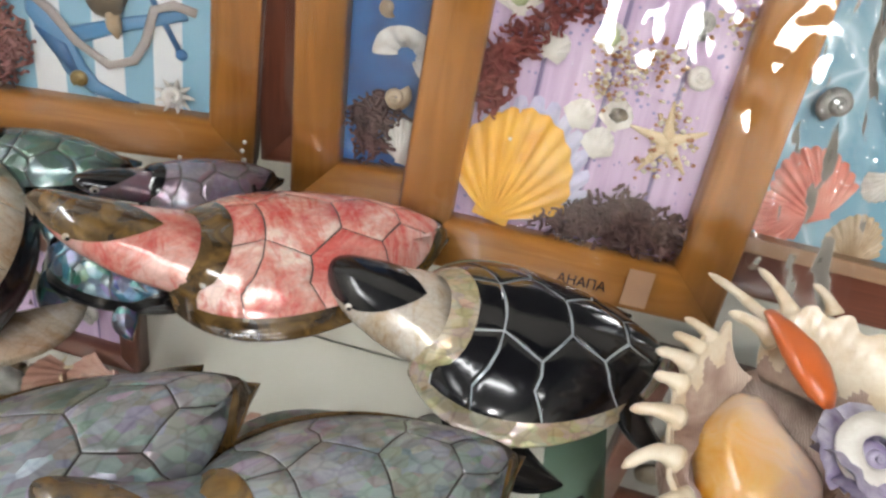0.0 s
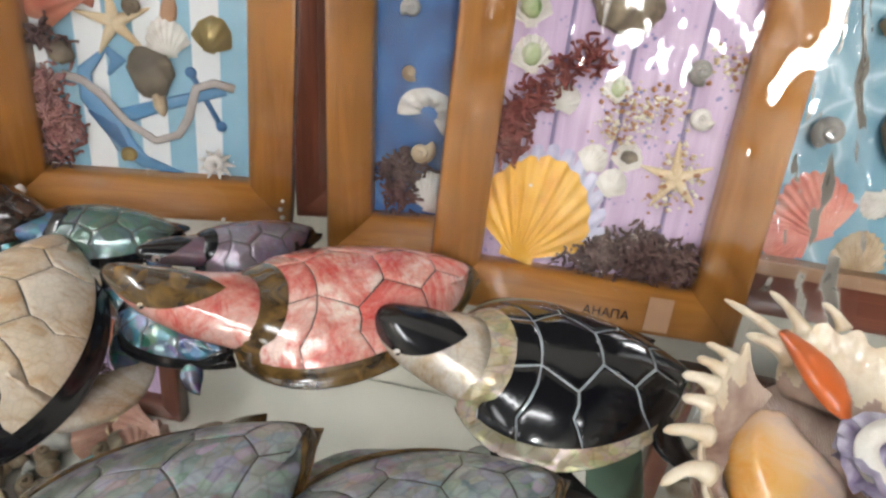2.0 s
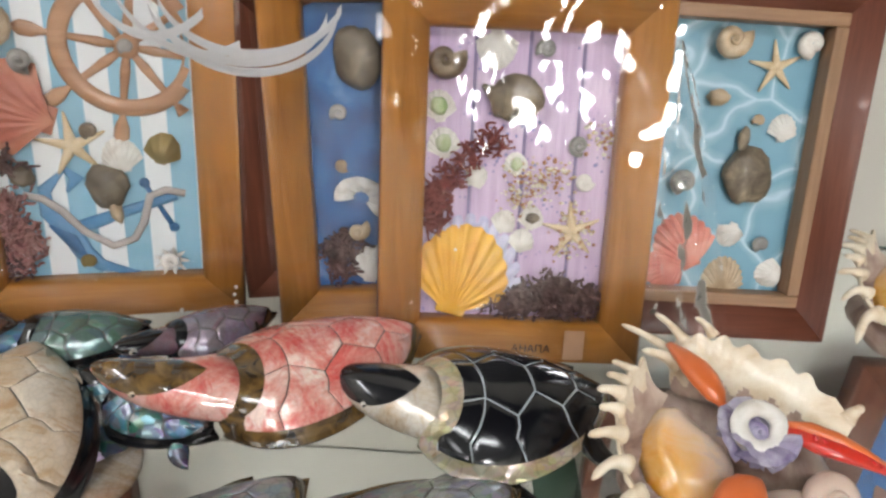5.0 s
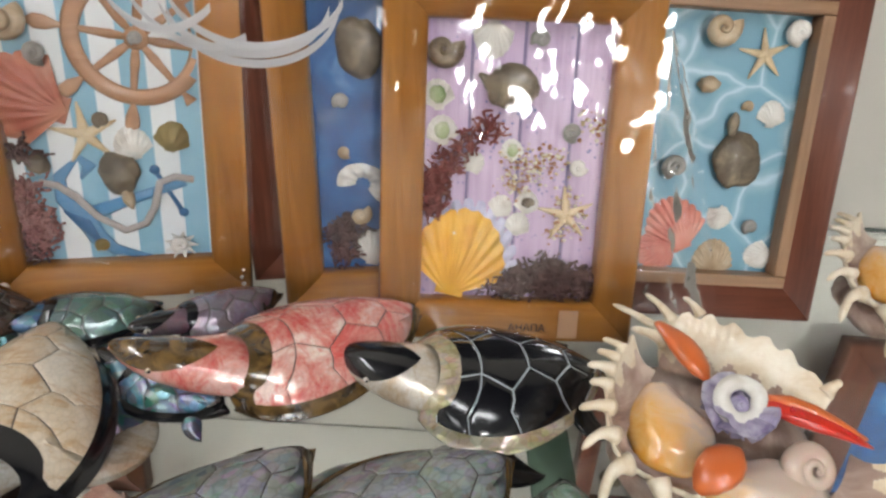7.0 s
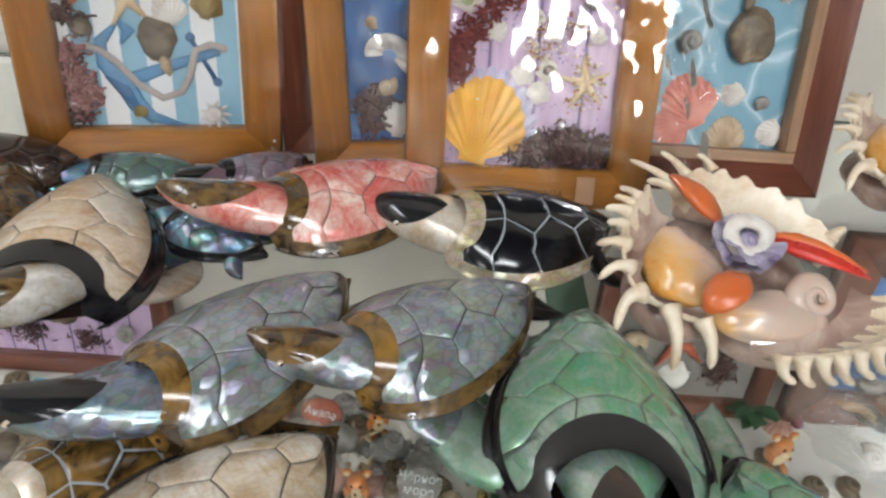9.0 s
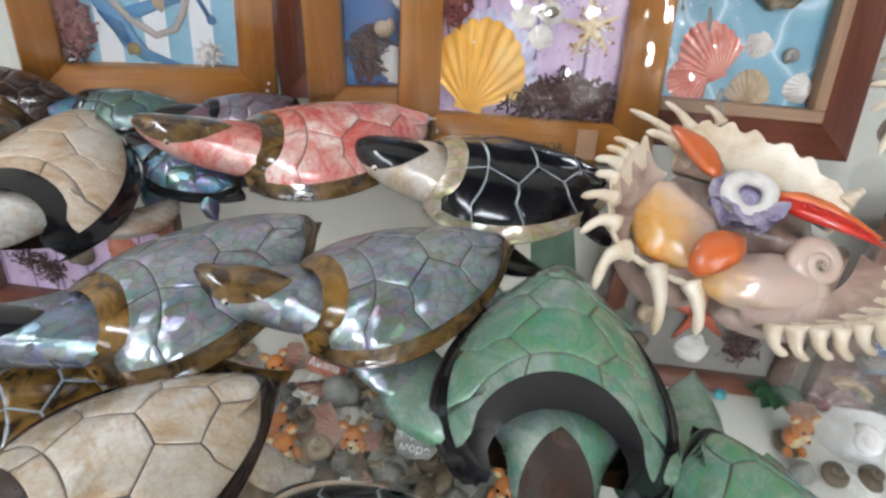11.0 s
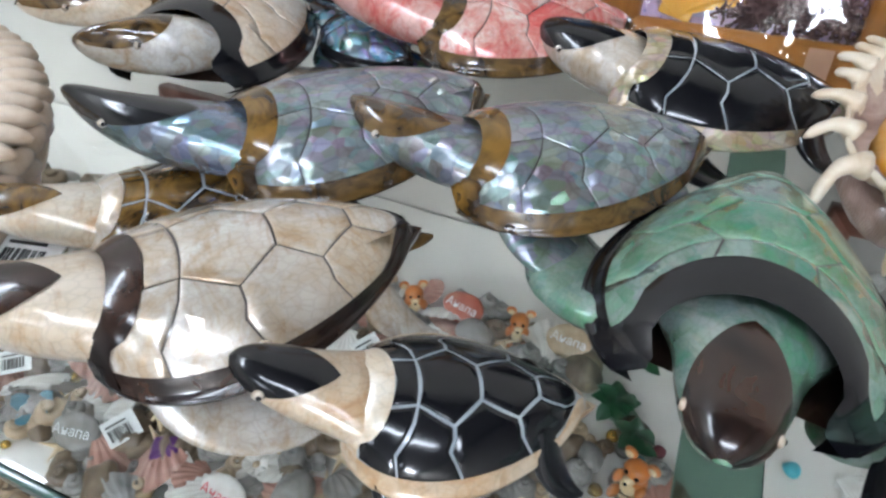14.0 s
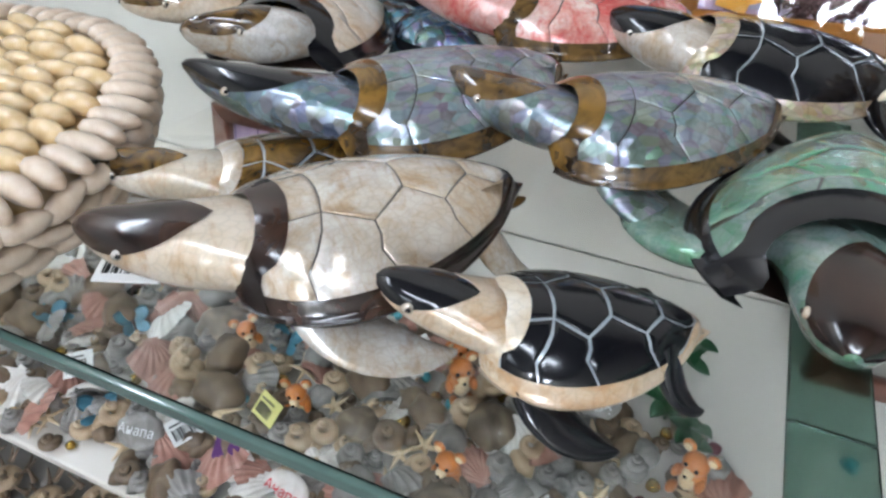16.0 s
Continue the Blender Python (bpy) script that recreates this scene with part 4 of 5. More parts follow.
# picture with rippled water
P = pic_d
snail(0.0125, SHELL_TAN, P, at(-0.0077, 0.1634, 30), tall=0.5, turns=2.0, label="orange-brown limpet shell")
starfish(0.0145, STAR, P, at(0.0204, 0.151, 8))
snail(0.0085, SHELL_WHITE, P, at(0.0366, 0.164, 60), tall=0.4, label="white moon snail shell")
pebble((0.006, 0.0045, 0.004), SHELL_TAN, P, at(-0.0082, 0.1337, 0, -0.008), seed=30)
snail(0.004, SHELL_TAN, P, at(0.016, 0.1229))
scallop(0.0075, SHELL_WHITE, P, at(0.0307, 0.1197, 0), bulge=0.6, label="white cockle shell")
pebble((0.0125, 0.0165, 0.006), STONE, P, at(0.0138, 0.0929, -8, -0.008), seed=33, label="dark grey flat stone")
pebble((0.0032, 0.007, 0.003), STONE, P, at(0.0088, 0.1125, -6, -0.008), seed=35)
scallop(0.0072, SHELL_WHITE, P, at(0.0104, 0.0588, 160), bulge=0.6)
snail(0.0055, SHELL_GREY, P, at(0.0288, 0.0548, 30), tall=0.5)
scallop(0.008, SHELL_WHITE, P, at(0.037, 0.0374, 100), bulge=0.5)
scallop(0.0115, SHELL_TAN, P, at(0.0107, 0.0345, 0), ribs=12, label="tan ribbed scallop shell")
scallop(0.0165, SHELL_PINK, P, at(-0.0161, 0.0534, 30), label="coral pink scallop shell", ribs=12)
scallop(0.012, SHELL_PINK, P, at(-0.0243, 0.0375, 120), ribs=12)
snail(0.0085, SHELL_GREY, P, at(-0.0212, 0.0877, 40))
for x0, x1, y0, y1, m in ((-0.0505, 0.0505, 0.0205, 0.0275, WALNUT_X), (-0.0505, 0.0505, 0.1725, 0.1795, WALNUT_X), (-0.0505, -0.0435, 0.0276, 0.1724, WALNUT_Y), (0.0435, 0.0505, 0.0276, 0.1724, WALNUT_Y)):
    part("inner_slip", box(x0, x1, y0, y1, -0.011, 0.0006, 0.0008), m, P, "pale walnut inner slip", smooth=False)

# pictures on the lower shelf
RED_STAR = shellmat("red_starfish_skin", (0.3, 0.05, 0.025), (0.45, 0.09, 0.045), (0.55, 0.16, 0.09), 0.6, 90, 0.1)
starfish(0.034, RED_STAR, low_b, at(-0.006, 0.078, 10), "dried red starfish")
scallop(0.014, SHELL_WHITE, low_b, at(-0.002, 0.038, 90), bulge=0.5, label="white scallop shell")
snail(0.014, SHELL_TAN, low_b, at(-0.045, 0.075, 30), tall=0.6, label="pale coiled shell")
snail(0.011, SHELL_GREY, low_b, at(-0.042, 0.104, 100), tall=0.8)
pebble((0.011, 0.009, 0.005), STONE, low_b, at(-0.05, 0.04, 0, -0.008), seed=41)
clump("dark_weed", WEED, low_b, [(0.03, 0.06), (0.04, 0.05), (0.045, 0.07), (0.035, 0.04)], 0.006, 260, 21, "tuft of dark dried seaweed")
scallop(0.014, SHELL_RED, low_a, at(0.04, 0.07, 20), label="rusty red scallop shell")
snail(0.011, SHELL_GREY, low_a, at(0.055, 0.045, 60))
pebble((0.014, 0.011, 0.005), STONE, low_a, at(0.0, 0.06, 0, -0.008), seed=44)
clump("brown_weed", WEED, low_a, [(-0.03, 0.04), (-0.05, 0.05), (0.02, 0.035)], 0.007, 260, 22, "tuft of brown dried seaweed")

# ---- cellophane ----
n = Nodes("cellophane")
out = n.tree.nodes["Material Output"]
gloss = n.add("ShaderNodeBsdfGlossy", Roughness=0.03)
clear = n.add("ShaderNodeBsdfTransparent")
fres = n.add("ShaderNodeFresnel", IOR=1.6)
b = n.add("ShaderNodeBump", Strength=0.4, Distance=0.002)
n.link(n.noise(1.0, 3, 0.5, 0.8, n.stretch(46, 15, 30)), b.inputs["Height"])
n.link(b.outputs[0], gloss.inputs["Normal"])
n.link(b.outputs[0], fres.inputs["Normal"])
mx = n.add("ShaderNodeMixShader")
n.link(n.math("MULTIPLY", fres.outputs[0], 1.1), mx.inputs[0])
n.link(clear.outputs[0], mx.inputs[1])
n.link(gloss.outputs[0], mx.inputs[2])
n.link(mx.outputs[0], out.inputs["Surface"])
CELLO = n.mat


def wrap(parent, W, HT, seed, folds=0.0016):
    def sheet(u, v):
        x, y = (u - 0.5) * (W + 0.004), v * (HT + 0.003)
        edge = min(u, 1 - u, v, 1 - v)
        z = 0.0028 + folds * noise.noise(Vector((x * 34 + seed, y * 12, 0))) * min(1, edge * 9) + 0.0008 * noise.noise(Vector((x * 90, y * 70, seed)))
        return x, y, max(z, 0.0016)
    ob = part("cellophane_wrap", surf(sheet, 46, 56), CELLO, parent, "clear crinkled cellophane")
    ob.visible_shadow = False
    return ob


wrap(pic_a, 0.135, 0.19, 1.0, 0.001)
wrap(pic_b, 0.135, 0.19, 2.0, 0.001)
wrap(pic_c, 0.139, 0.19, 3.0)


def flap(u, v):
    x = 0.0705 + v * (0.044 * (1 - u) ** 0.8 + 0.003)
    y = 0.016 + u * 0.15
    return x, y, -0.003 + 0.0022 * math.sin(v * 5 + u * 7) * v + 0.0035 * noise.noise(Vector((u * 11 + v * 3, v * 4, 4))) + 0.0015 * noise.noise(Vector((u * 30, v * 14, 9)))


ob = part("cellophane_corner", surf(flap, 34, 18), CELLO, pic_c, "folded cellophane corner")
ob.visible_shadow = False

# ---- ribbon ----
RIBBON = plain("white_satin_ribbon", (0.82, 0.82, 0.84), 0.35, coat=0.3, vary=0.06)
ribbon = root("ribbon_bow", pose(-0.092, 0.226, 0.15, 68, 0, 4), "curled white satin ribbon hanging over the picture frames", "ribbon")
for k, (r, sx, cx, cy, a0, a1) in enumerate(((0.03, 1.25, 0.006, 0.018, 185, 355), (0.024, 1.5, 0.004, 0.016, 180, 350), (0.034, 1.0, -0.012, 0.028, 200, 300), (0.02, 1.2, -0.03, 0.02, 190, 330), (0.027, 1.4, 0.009, 0.022, 195, 345))):
    def loop(u, v):
        a = radians(a0 + (a1 - a0) * u)
        return cx + math.cos(a) * r * sx, cy + math.sin(a) * r + (v - 0.5) * 0.0036, 0.006 + 0.003 * k + 0.004 * math.sin(u * 6 + k) + (v - 0.5) * 0.002
    bm = surf(loop, 40, 2)
    bmesh.ops.solidify(bm, geom=bm.faces[:], thickness=0.0003)
    part("ribbon_loop", bm, RIBBON, ribbon)


# ---- conch ornament ----
def finger(bm, p, d, ln, r, curl=0.3, n=7):
    """A tapered curling finger of a spider conch."""
    p, d = Vector(p), Vector(d).normalized()
    pts, rad = [], []
    for i in range(n):
        t = i / (n - 1)
        pts.append(p + d * ln * t + Vector((0, 0, 1)) * ln * curl * t * t)
        rad.append(r * (1 - 0.62 * t) * (1.0 if i else 1.25))
    return tube(pts, rad, 8, bm)


n = Nodes("conch_body_gloss")
sep = n.add("ShaderNodeSeparateXYZ")
n.link(n.coords, sep.inputs[0])
fade = n.math("ADD", n.math("MULTIPLY", n.math("ADD", sep.outputs[0], n.math("MULTIPLY", sep.outputs[1], 0.55)), 26.0), n.math("MULTIPLY", n.noise(60, 4, 0.65, 1.2), 1.1))
tone = n.ramp(fade, [(0.12, (0.62, 0.27, 0.025)), (0.42, (0.68, 0.38, 0.12)), (0.8, (0.66, 0.46, 0.31)), (1.0, (0.54, 0.41, 0.34))])
n.bump(n.noise(160, 3), 0.12, 0.0006)
CONCH_BODY = n.done(tone, 0.24, 0.0, 0.6, Subsurface_Weight=0.15, Subsurface_Scale=0.004)


def prong(p, tip, r, sag=0.0, bow=(0, 0, 0)):
    """A finger of a spider conch: flared root, even shaft, blunt rounded tip."""
    p, tip, bow = Vector(p), Vector(tip), Vector(bow)
    pts, rad = [], []
    for i in range(11):
        t = i / 10
        pts.append(p.lerp(tip, t) + (bow + Vector((0, 0, sag))) * math.sin(math.pi * t))
        rad.append(r * (1.0 - 0.22 * t + 0.95 * (1 - t) ** 3 + 0.06 * math.sin(t * 19)) * (1.0 if t < 0.85 else math.sqrt(max(0.05, 1 - ((t - 0.85) / 0.155) ** 2))))
    return tube(pts, rad, 10)


def ruffled_lip(inner, outer, sag, waves, height, thick=0.0024, pale=0.5):
    """A flared lip between two curves, ruffled and pale along its outer edge."""
    def pick(c, t):
        k = t * (len(c) - 1)
        i = min(int(k), len(c) - 2)
        f = k - i
        p0, p1, p2, p3 = (Vector(c[max(0, min(len(c) - 1, i + d))]) for d in (-1, 0, 1, 2))
        return 0.5 * (2 * p1 + (p2 - p0) * f + (2 * p0 - 5 * p1 + 4 * p2 - p3) * f * f + (3 * p1 - p0 - 3 * p2 + p3) * f ** 3)

    def fn(u, v, off=0.0):
        a, b = pick(inner, u), pick(outer, u)
        ruff = math.sin(u * waves * 2 * math.pi + 0.6 * math.sin(u * 17))
        q = a.lerp(b, v + 0.05 * ruff * v ** 3)
        q.z += height * (0.75 * ruff + 0.25 * math.sin(u * waves * 6 * math.pi)) * v ** 2 - sag * math.sin(v * math.pi) + 0.0012 * v ** 4 * (1 - off / thick)
        q.z -= off * (0.5 + 0.5 * v)
        return q
    nu = max(60, waves * 12)
    bm = surf(fn, nu, 14)
    surf(lambda u, v: fn(u, v, thick), nu, 14, bm)
    surf(lambda u, v: fn(u, 1.0, thick * v) + (pick(outer, u) - pick(inner, u)).normalized() * 0.0012 * math.sin(math.pi * v), nu, 4, bm)
    bm.faces.ensure_lookup_table()
    for k, f in enumerate(bm.faces):
        f.material_index = 1 if (k >= nu * 28 or (k % 14) / 14 > pale + 0.12 * math.sin(k // 14 * waves * 2 * math.pi / nu)) else 0
    return bm


def spider_lip(ob, label):
    """The open half of a spider conch: flared lip with fingers and a glossy amber body."""
    inner = [(0.001, 0.034, 0.041), (-0.008, 0.02, 0.036), (-0.0165, 0.003, 0.03), (-0.008, -0.0055, 0.027), (0.004, -0.009, 0.028), (0.014, -0.013, 0.029)]
    outer = [(-0.009, 0.045, 0.05), (-0.021, 0.031, 0.0475), (-0.026, 0.012, 0.042), (-0.023, -0.007, 0.034), (-0.006, -0.0145, 0.027), (0.012, -0.0215, 0.026)]
    part("lip", ruffled_lip(inner, outer, 0.004, 9, 0.0008, pale=0.62), [CONCH, CONCH_TIP], ob, label)
    for p, tip, r, bow in (((-0.015, 0.038, 0.049), (-0.024, 0.043, 0.05), 0.0016, (0, 0, 0.001)), ((-0.019, 0.033, 0.048), (-0.028, 0.035, 0.05), 0.0018, (0, 0, 0.001)), ((-0.022, 0.027, 0.047), (-0.033, 0.028, 0.048), 0.002, (0, 0, 0.0015)),
                           ((-0.024, 0.02, 0.045), (-0.033, 0.02, 0.046), 0.002, (0, 0, 0.001)), ((-0.024, 0.011, 0.041), (-0.0385, 0.009, 0.0415), 0.0021, (0, 0, 0.002)), ((-0.023, 0.0, 0.0365), (-0.038, -0.006, 0.034), 0.0022, (0, 0.002, 0.003)),
                           ((-0.018, -0.0095, 0.031), (-0.0305, -0.024, 0.02), 0.0026, (-0.002, 0.003, 0.004)), ((-0.006, -0.0135, 0.027), (-0.004, -0.033, 0.008), 0.0026, (0.001, -0.003, 0.003)), ((0.008, -0.019, 0.026), (0.012, -0.033, 0.011), 0.0026, (0.001, -0.002, 0.002))):
        part("finger", prong(p, tip, r, 0.0, bow), CONCH_TIP, ob, "pale curling finger")
    bm = blob((0, 0, 0), (0.0185, 0.0215, 0.0105), wobble=0.12, seed=2.0, div=4)
    for v in bm.verts:
        k = max(0.0, v.co.y / 0.0215)
        v.co.x = v.co.x * (1 - 0.5 * k) - 0.004 * k
        v.co.z += 0.005 * k
    part("body_whorl", xf(bm, pose(0.0035, 0.0085, 0.031, 8, -6, 0)), CONCH_BODY, ob, "glossy amber body of the shell")
    part("underside", blob((0.003, 0.008, 0.0135), (0.022, 0.028, 0.0132), wobble=0.12, seed=5.0, div=3), CONCH, ob)


conch = root("conch_ornament", pose(0.104, 0.108, 0.0), "ornament glued from spiny spider conch shells with orange shell pieces", "shell ornament")
spider_lip(conch, "flared lip with mauve-brown ribs")
inner = [(0.004, 0.034, 0.042), (0.018, 0.03, 0.042), (0.034, 0.025, 0.043), (0.05, 0.018, 0.042), (0.066, 0.01, 0.038)]
outer = [(0.008, 0.058, 0.047), (0.024, 0.06, 0.052), (0.043, 0.05, 0.053), (0.062, 0.04, 0.05), (0.079, 0.024, 0.04)]
part("rear_lip", ruffled_lip(inner, outer, 0.005, 7, 0.0009, 0.0034, 0.36), [CONCH, CONCH_TIP], conch, "ribbed cream rear lip")
part("rear_body", blob((0.038, 0.03, 0.019), (0.038, 0.024, 0.0185), wobble=0.15, seed=9.0, rot=(0, 0, -28), div=3), CONCH, conch)
for p, tip, r in (((0.007, 0.053, 0.047), (-0.016, 0.064, 0.053), 0.0017), ((0.013, 0.058, 0.05), (0.001, 0.071, 0.055), 0.0017), ((0.026, 0.06, 0.053), (0.019, 0.069, 0.056), 0.0016), ((0.007, 0.047, 0.047), (-0.009, 0.051, 0.05), 0.0022), ((0.077, 0.027, 0.041), (0.083, 0.029, 0.046), 0.0022)):
    part("spine", prong(p, tip, r, 0.0015), CONCH_TIP, conch, "long pale spine")
# front shell: amber body, coiled spire, lip with hooked teeth
bm = blob((0, 0, 0), (0.026, 0.0125, 0.0105), wobble=0.12, seed=12.0, div=4)
part("front_body", xf(bm, pose(0.035, -0.0165, 0.0285, 12, 0, 4)), CONCH_BODY, conch, "glossy amber shell body")
part("front_underside", blob((0.048, -0.014, 0.0128), (0.03, 0.016, 0.0125), wobble=0.12, seed=15.0, div=3), CONCH, conch)
pts, rad = [], []
for i in range(60):
    t = i / 59
    a = 2 * math.pi * 2.4 * t + 2.6
    k = t ** 1.15
    pts.append((math.cos(a) * 0.0098 * k, math.sin(a) * 0.0098 * k, 0.0062 * (1 - k)))
    rad.append(max(0.0058 * k, 0.0008))
spire = xf(tube(pts, rad, 12, flat=0.9), pose(0.055, -0.0105, 0.0355, 38, 8, 0))
part("spire", spire, CONCH_BODY, conch, "coiled amber spire")
inner = [(0.026, -0.027, 0.025), (0.042, -0.027, 0.028), (0.058, -0.022, 0.031), (0.068, -0.014, 0.034), (0.074, -0.004, 0.039)]
outer = [(0.034, -0.037, 0.025), (0.054, -0.037, 0.029), (0.074, -0.032, 0.032), (0.09, -0.024, 0.035), (0.094, -0.008, 0.041)]
part("front_lip", ruffled_lip(inner, outer, 0.004, 8, 0.0009, 0.0026, 0.55), [CONCH, CONCH_TIP], conch, "scalloped front lip")
for k in range(8):
    t = k / 7
    x, y, z = 0.036 + 0.055 * t, -0.0365 - 0.003 * math.sin(t * 3.1) + 0.013 * t ** 2, 0.026 + 0.009 * t
    part("tooth", prong((x, y, z), (x + 0.0065, y - 0.0075, z - 0.0075 - 0.0015 * (k % 2)), 0.0021, 0.0, (-0.0022, -0.0022, -0.001)), CONCH_TIP, conch, "short hooked tooth")
# the flower of shell pieces at the centre
bm = bmesh.new()
surf(lambda u, v: ((0.0078 + 0.0034 * math.cos(v * 2 * math.pi)) * math.cos(u * 2 * math.pi) * (1.14 + 0.05 * math.sin(u * 12)), (0.0078 + 0.0034 * math.cos(v * 2 * math.pi)) * math.sin(u * 2 * math.pi), 0.0026 * math.sin(v * 2 * math.pi) + 0.0004 * math.sin(u * 25)), 40, 12, bm)
part("ring_shell", xf(bm, pose(0.0282, 0.0102, 0.0512, 34, 4, 8)), SHELL_WHITE, conch, "white sliced shell ring")
part("ring_core", xf(snail(0.0058, SHELL_GREY, None, Matrix.Identity(4), bm_only=True), pose(0.0282, 0.0115, 0.0462, 34, 0, 0)), VIOLET, conch)
for k in range(9):
    a = radians(40 * k + 15)
    bm = scallop(0.0078 + 0.001 * (k % 3), None, None, pose(0, 0, 0), bm_only=True, ribs=5, bulge=0.55)
    m = pose(0.028, 0.0095, 0.0445) @ pose(math.cos(a) * 0.0105, math.sin(a) * 0.0105, 0.001 * (k % 2), 0, 0, 40 * k - 75) @ pose(0, 0, 0, 42 + 9 * (k % 3), 8 * (k % 2) - 4, 0)
    part("petal_shell", xf(bm, m), VIOLET, conch, "violet shell petal" if k == 0 else "")


def claw(a, b, r, mat, label, cross=0.55, shape=(0.25, 0.6, 0.9, 1.0, 0.92, 0.6, 0.12)):
    a, b = Vector(a), Vector(b)
    pts = [a.lerp(b, t) + Vector((0, 0, 0.0025 * math.sin(t * math.pi))) for t in (0, 0.08, 0.25, 0.45, 0.65, 0.85, 1)]
    return part("orange_piece", tube(pts, [r * q for q in shape], 14, flat=cross), mat, conch, label)


claw((0.0035, 0.0535, 0.0525), (0.0185, 0.0215, 0.0495), 0.0066, ORANGE, "glossy orange shell piece", 0.6, (0.32, 0.45, 0.72, 0.98, 1.0, 0.75, 0.2))
claw((0.023, -0.0095, 0.0455), (0.003, -0.0255, 0.038), 0.0082, ORANGE, "glossy orange shell piece", 0.5, (0.15, 0.42, 0.85, 1.05, 1.0, 0.72, 0.25))
red = claw((0.04, 0.0105, 0.0495), (0.081, -0.0045, 0.044), 0.0062, SCARLET, "scarlet shell piece with raised lettering bars", 0.55, (0.3, 0.7, 1.0, 0.95, 0.7, 0.4, 0.1))
part("orange_ridge", tube([Vector((0.041, 0.0135, 0.051)).lerp(Vector((0.079, -0.002, 0.046)), t) + Vector((0, 0, 0.0022 * math.sin(t * 3.1))) for t in (0, 0.2, 0.45, 0.7, 1)], [0.0012, 0.0036, 0.0034, 0.0022, 0.0006], 10), ORANGE, red, "orange upper ridge")
RAISED = plain("red_lettering", (0.62, 0.006, 0.012), 0.3, coat=0.5)
for k in range(9):
    t = 0.2 + 0.075 * k
    p = Vector((0.04, 0.0085, 0.0495)).lerp(Vector((0.081, -0.0055, 0.044)), t) + Vector((0, 0, 0.0042 - 0.0032 * max(0, t - 0.45)))
    part("raised_bar", blob(p, (0.0013, 0.0021 - 0.0012 * t, 0.0012), None, 0.5, k, (0, 0, 35 * (k % 3)), 1), RAISED, red)

conch_small = root("conch_shell", pose(0.262, 0.222, 0.004, 0, 0, -8), "spiny spider conch shell with amber inside and pale fingers", "shell")
spider_lip(conch_small, "flared brown lip")

# ---- bag of shells ----
n = Nodes("clear_plastic_bag")
out = n.tree.nodes["Material Output"]
gl, tr = n.add("ShaderNodeBsdfGlossy", Roughness=0.12), n.add("ShaderNodeBsdfTransparent")
b = n.add("ShaderNodeBump", Strength=0.8, Distance=0.003)
n.link(n.noise(120, 4, 0.6, 1.0), b.inputs["Height"])
n.link(b.outputs[0], gl.inputs["Normal"])
mx = n.add("ShaderNodeMixShader")
mx.inputs[0].default_value = 0.16
n.link(tr.outputs[0], mx.inputs[1])
n.link(gl.outputs[0], mx.inputs[2])
n.link(mx.outputs[0], out.inputs["Surface"])
BAG = n.mat
bag = root("bag_of_shells", pose(0.19, 0.05, 0.0), "crumpled clear plastic bag filled with pale shells", "bag")


def bagskin(u, v):
    a = 2 * math.pi * v
    r = 0.04 * (0.35 + 0.65 * math.sin(min(1, u * 1.05) * math.pi) ** 0.6)
    k = 1 + 0.16 * noise.noise(Vector((math.cos(a) * 3, math.sin(a) * 3, u * 6)))
    return math.cos(a) * r * k * 1.2, math.sin(a) * r * k * 0.8, 0.0006 + 0.034 * u


film = part("plastic_film", surf(bagskin, 24, 40, wrap_v=True), BAG, bag, "clear crumpled plastic")
film.visible_shadow = False
rnd = random.Random(5)
for k in range(16):
    a, r = rnd.uniform(0, 6.28), 0.028 * math.sqrt(rnd.random())
    m = pose(math.cos(a) * r, math.sin(a) * r * 0.7, 0.005 + 0.012 * (k % 2), rnd.uniform(-30, 30), rnd.uniform(-30, 30), rnd.uniform(0, 360))
    if k % 3:
        scallop(0.008, (SHELL_WHITE, SHELL_GREY, SHELL_TAN)[k % 3], bag, m, bulge=0.5, ribs=7)
    else:
        snail(0.007, (SHELL_WHITE, SHELL_GREY)[k % 2], bag, m)

# ---- round shell box ----
sbox = root("shell_box", pose(-0.262, -0.045, 0.0), "round trinket box covered in rows of pale cowrie shells", "box")
part("drum", tube([(0, 0, 0.0005), (0, 0, 0.004), (0, 0, 0.026), (0, 0, 0.0295)], [0.08, 0.084, 0.094, 0.09], 48), COWRIE_GOLD, sbox, "honey-coloured drum under the shells")


def cowrie_mesh(name, ln, wd, ht, mat):
    bm = blob((0, 0, 0), (ln, wd, ht), div=2)
    for v in bm.verts:
        v.co.z *= 0.8 if v.co.z < 0 else 1
        v.co.y *= 1 - 0.25 * (v.co.x / ln)
    me = bpy.data.meshes.new(name)
    bm.to_mesh(me)
    bm.free()
    for p in me.polygons:
        p.use_smooth = True
    me.materials.append(mat)
    return me


RIM_COWRIE = cowrie_mesh("cowrie", 0.0095, 0.0042, 0.0045, COWRIE)
TOP_COWRIE = cowrie_mesh("cowrie", 0.0105, 0.0045, 0.0048, COWRIE_GOLD)
rnd = random.Random(2)


def lay(me, m):
    ob = new("cowrie", me)
    ob.parent = sbox
    ob.matrix_basis = m @ Matrix.Diagonal((rnd.uniform(0.9, 1.1), rnd.uniform(0.9, 1.1), rnd.uniform(0.9, 1.1), 1))


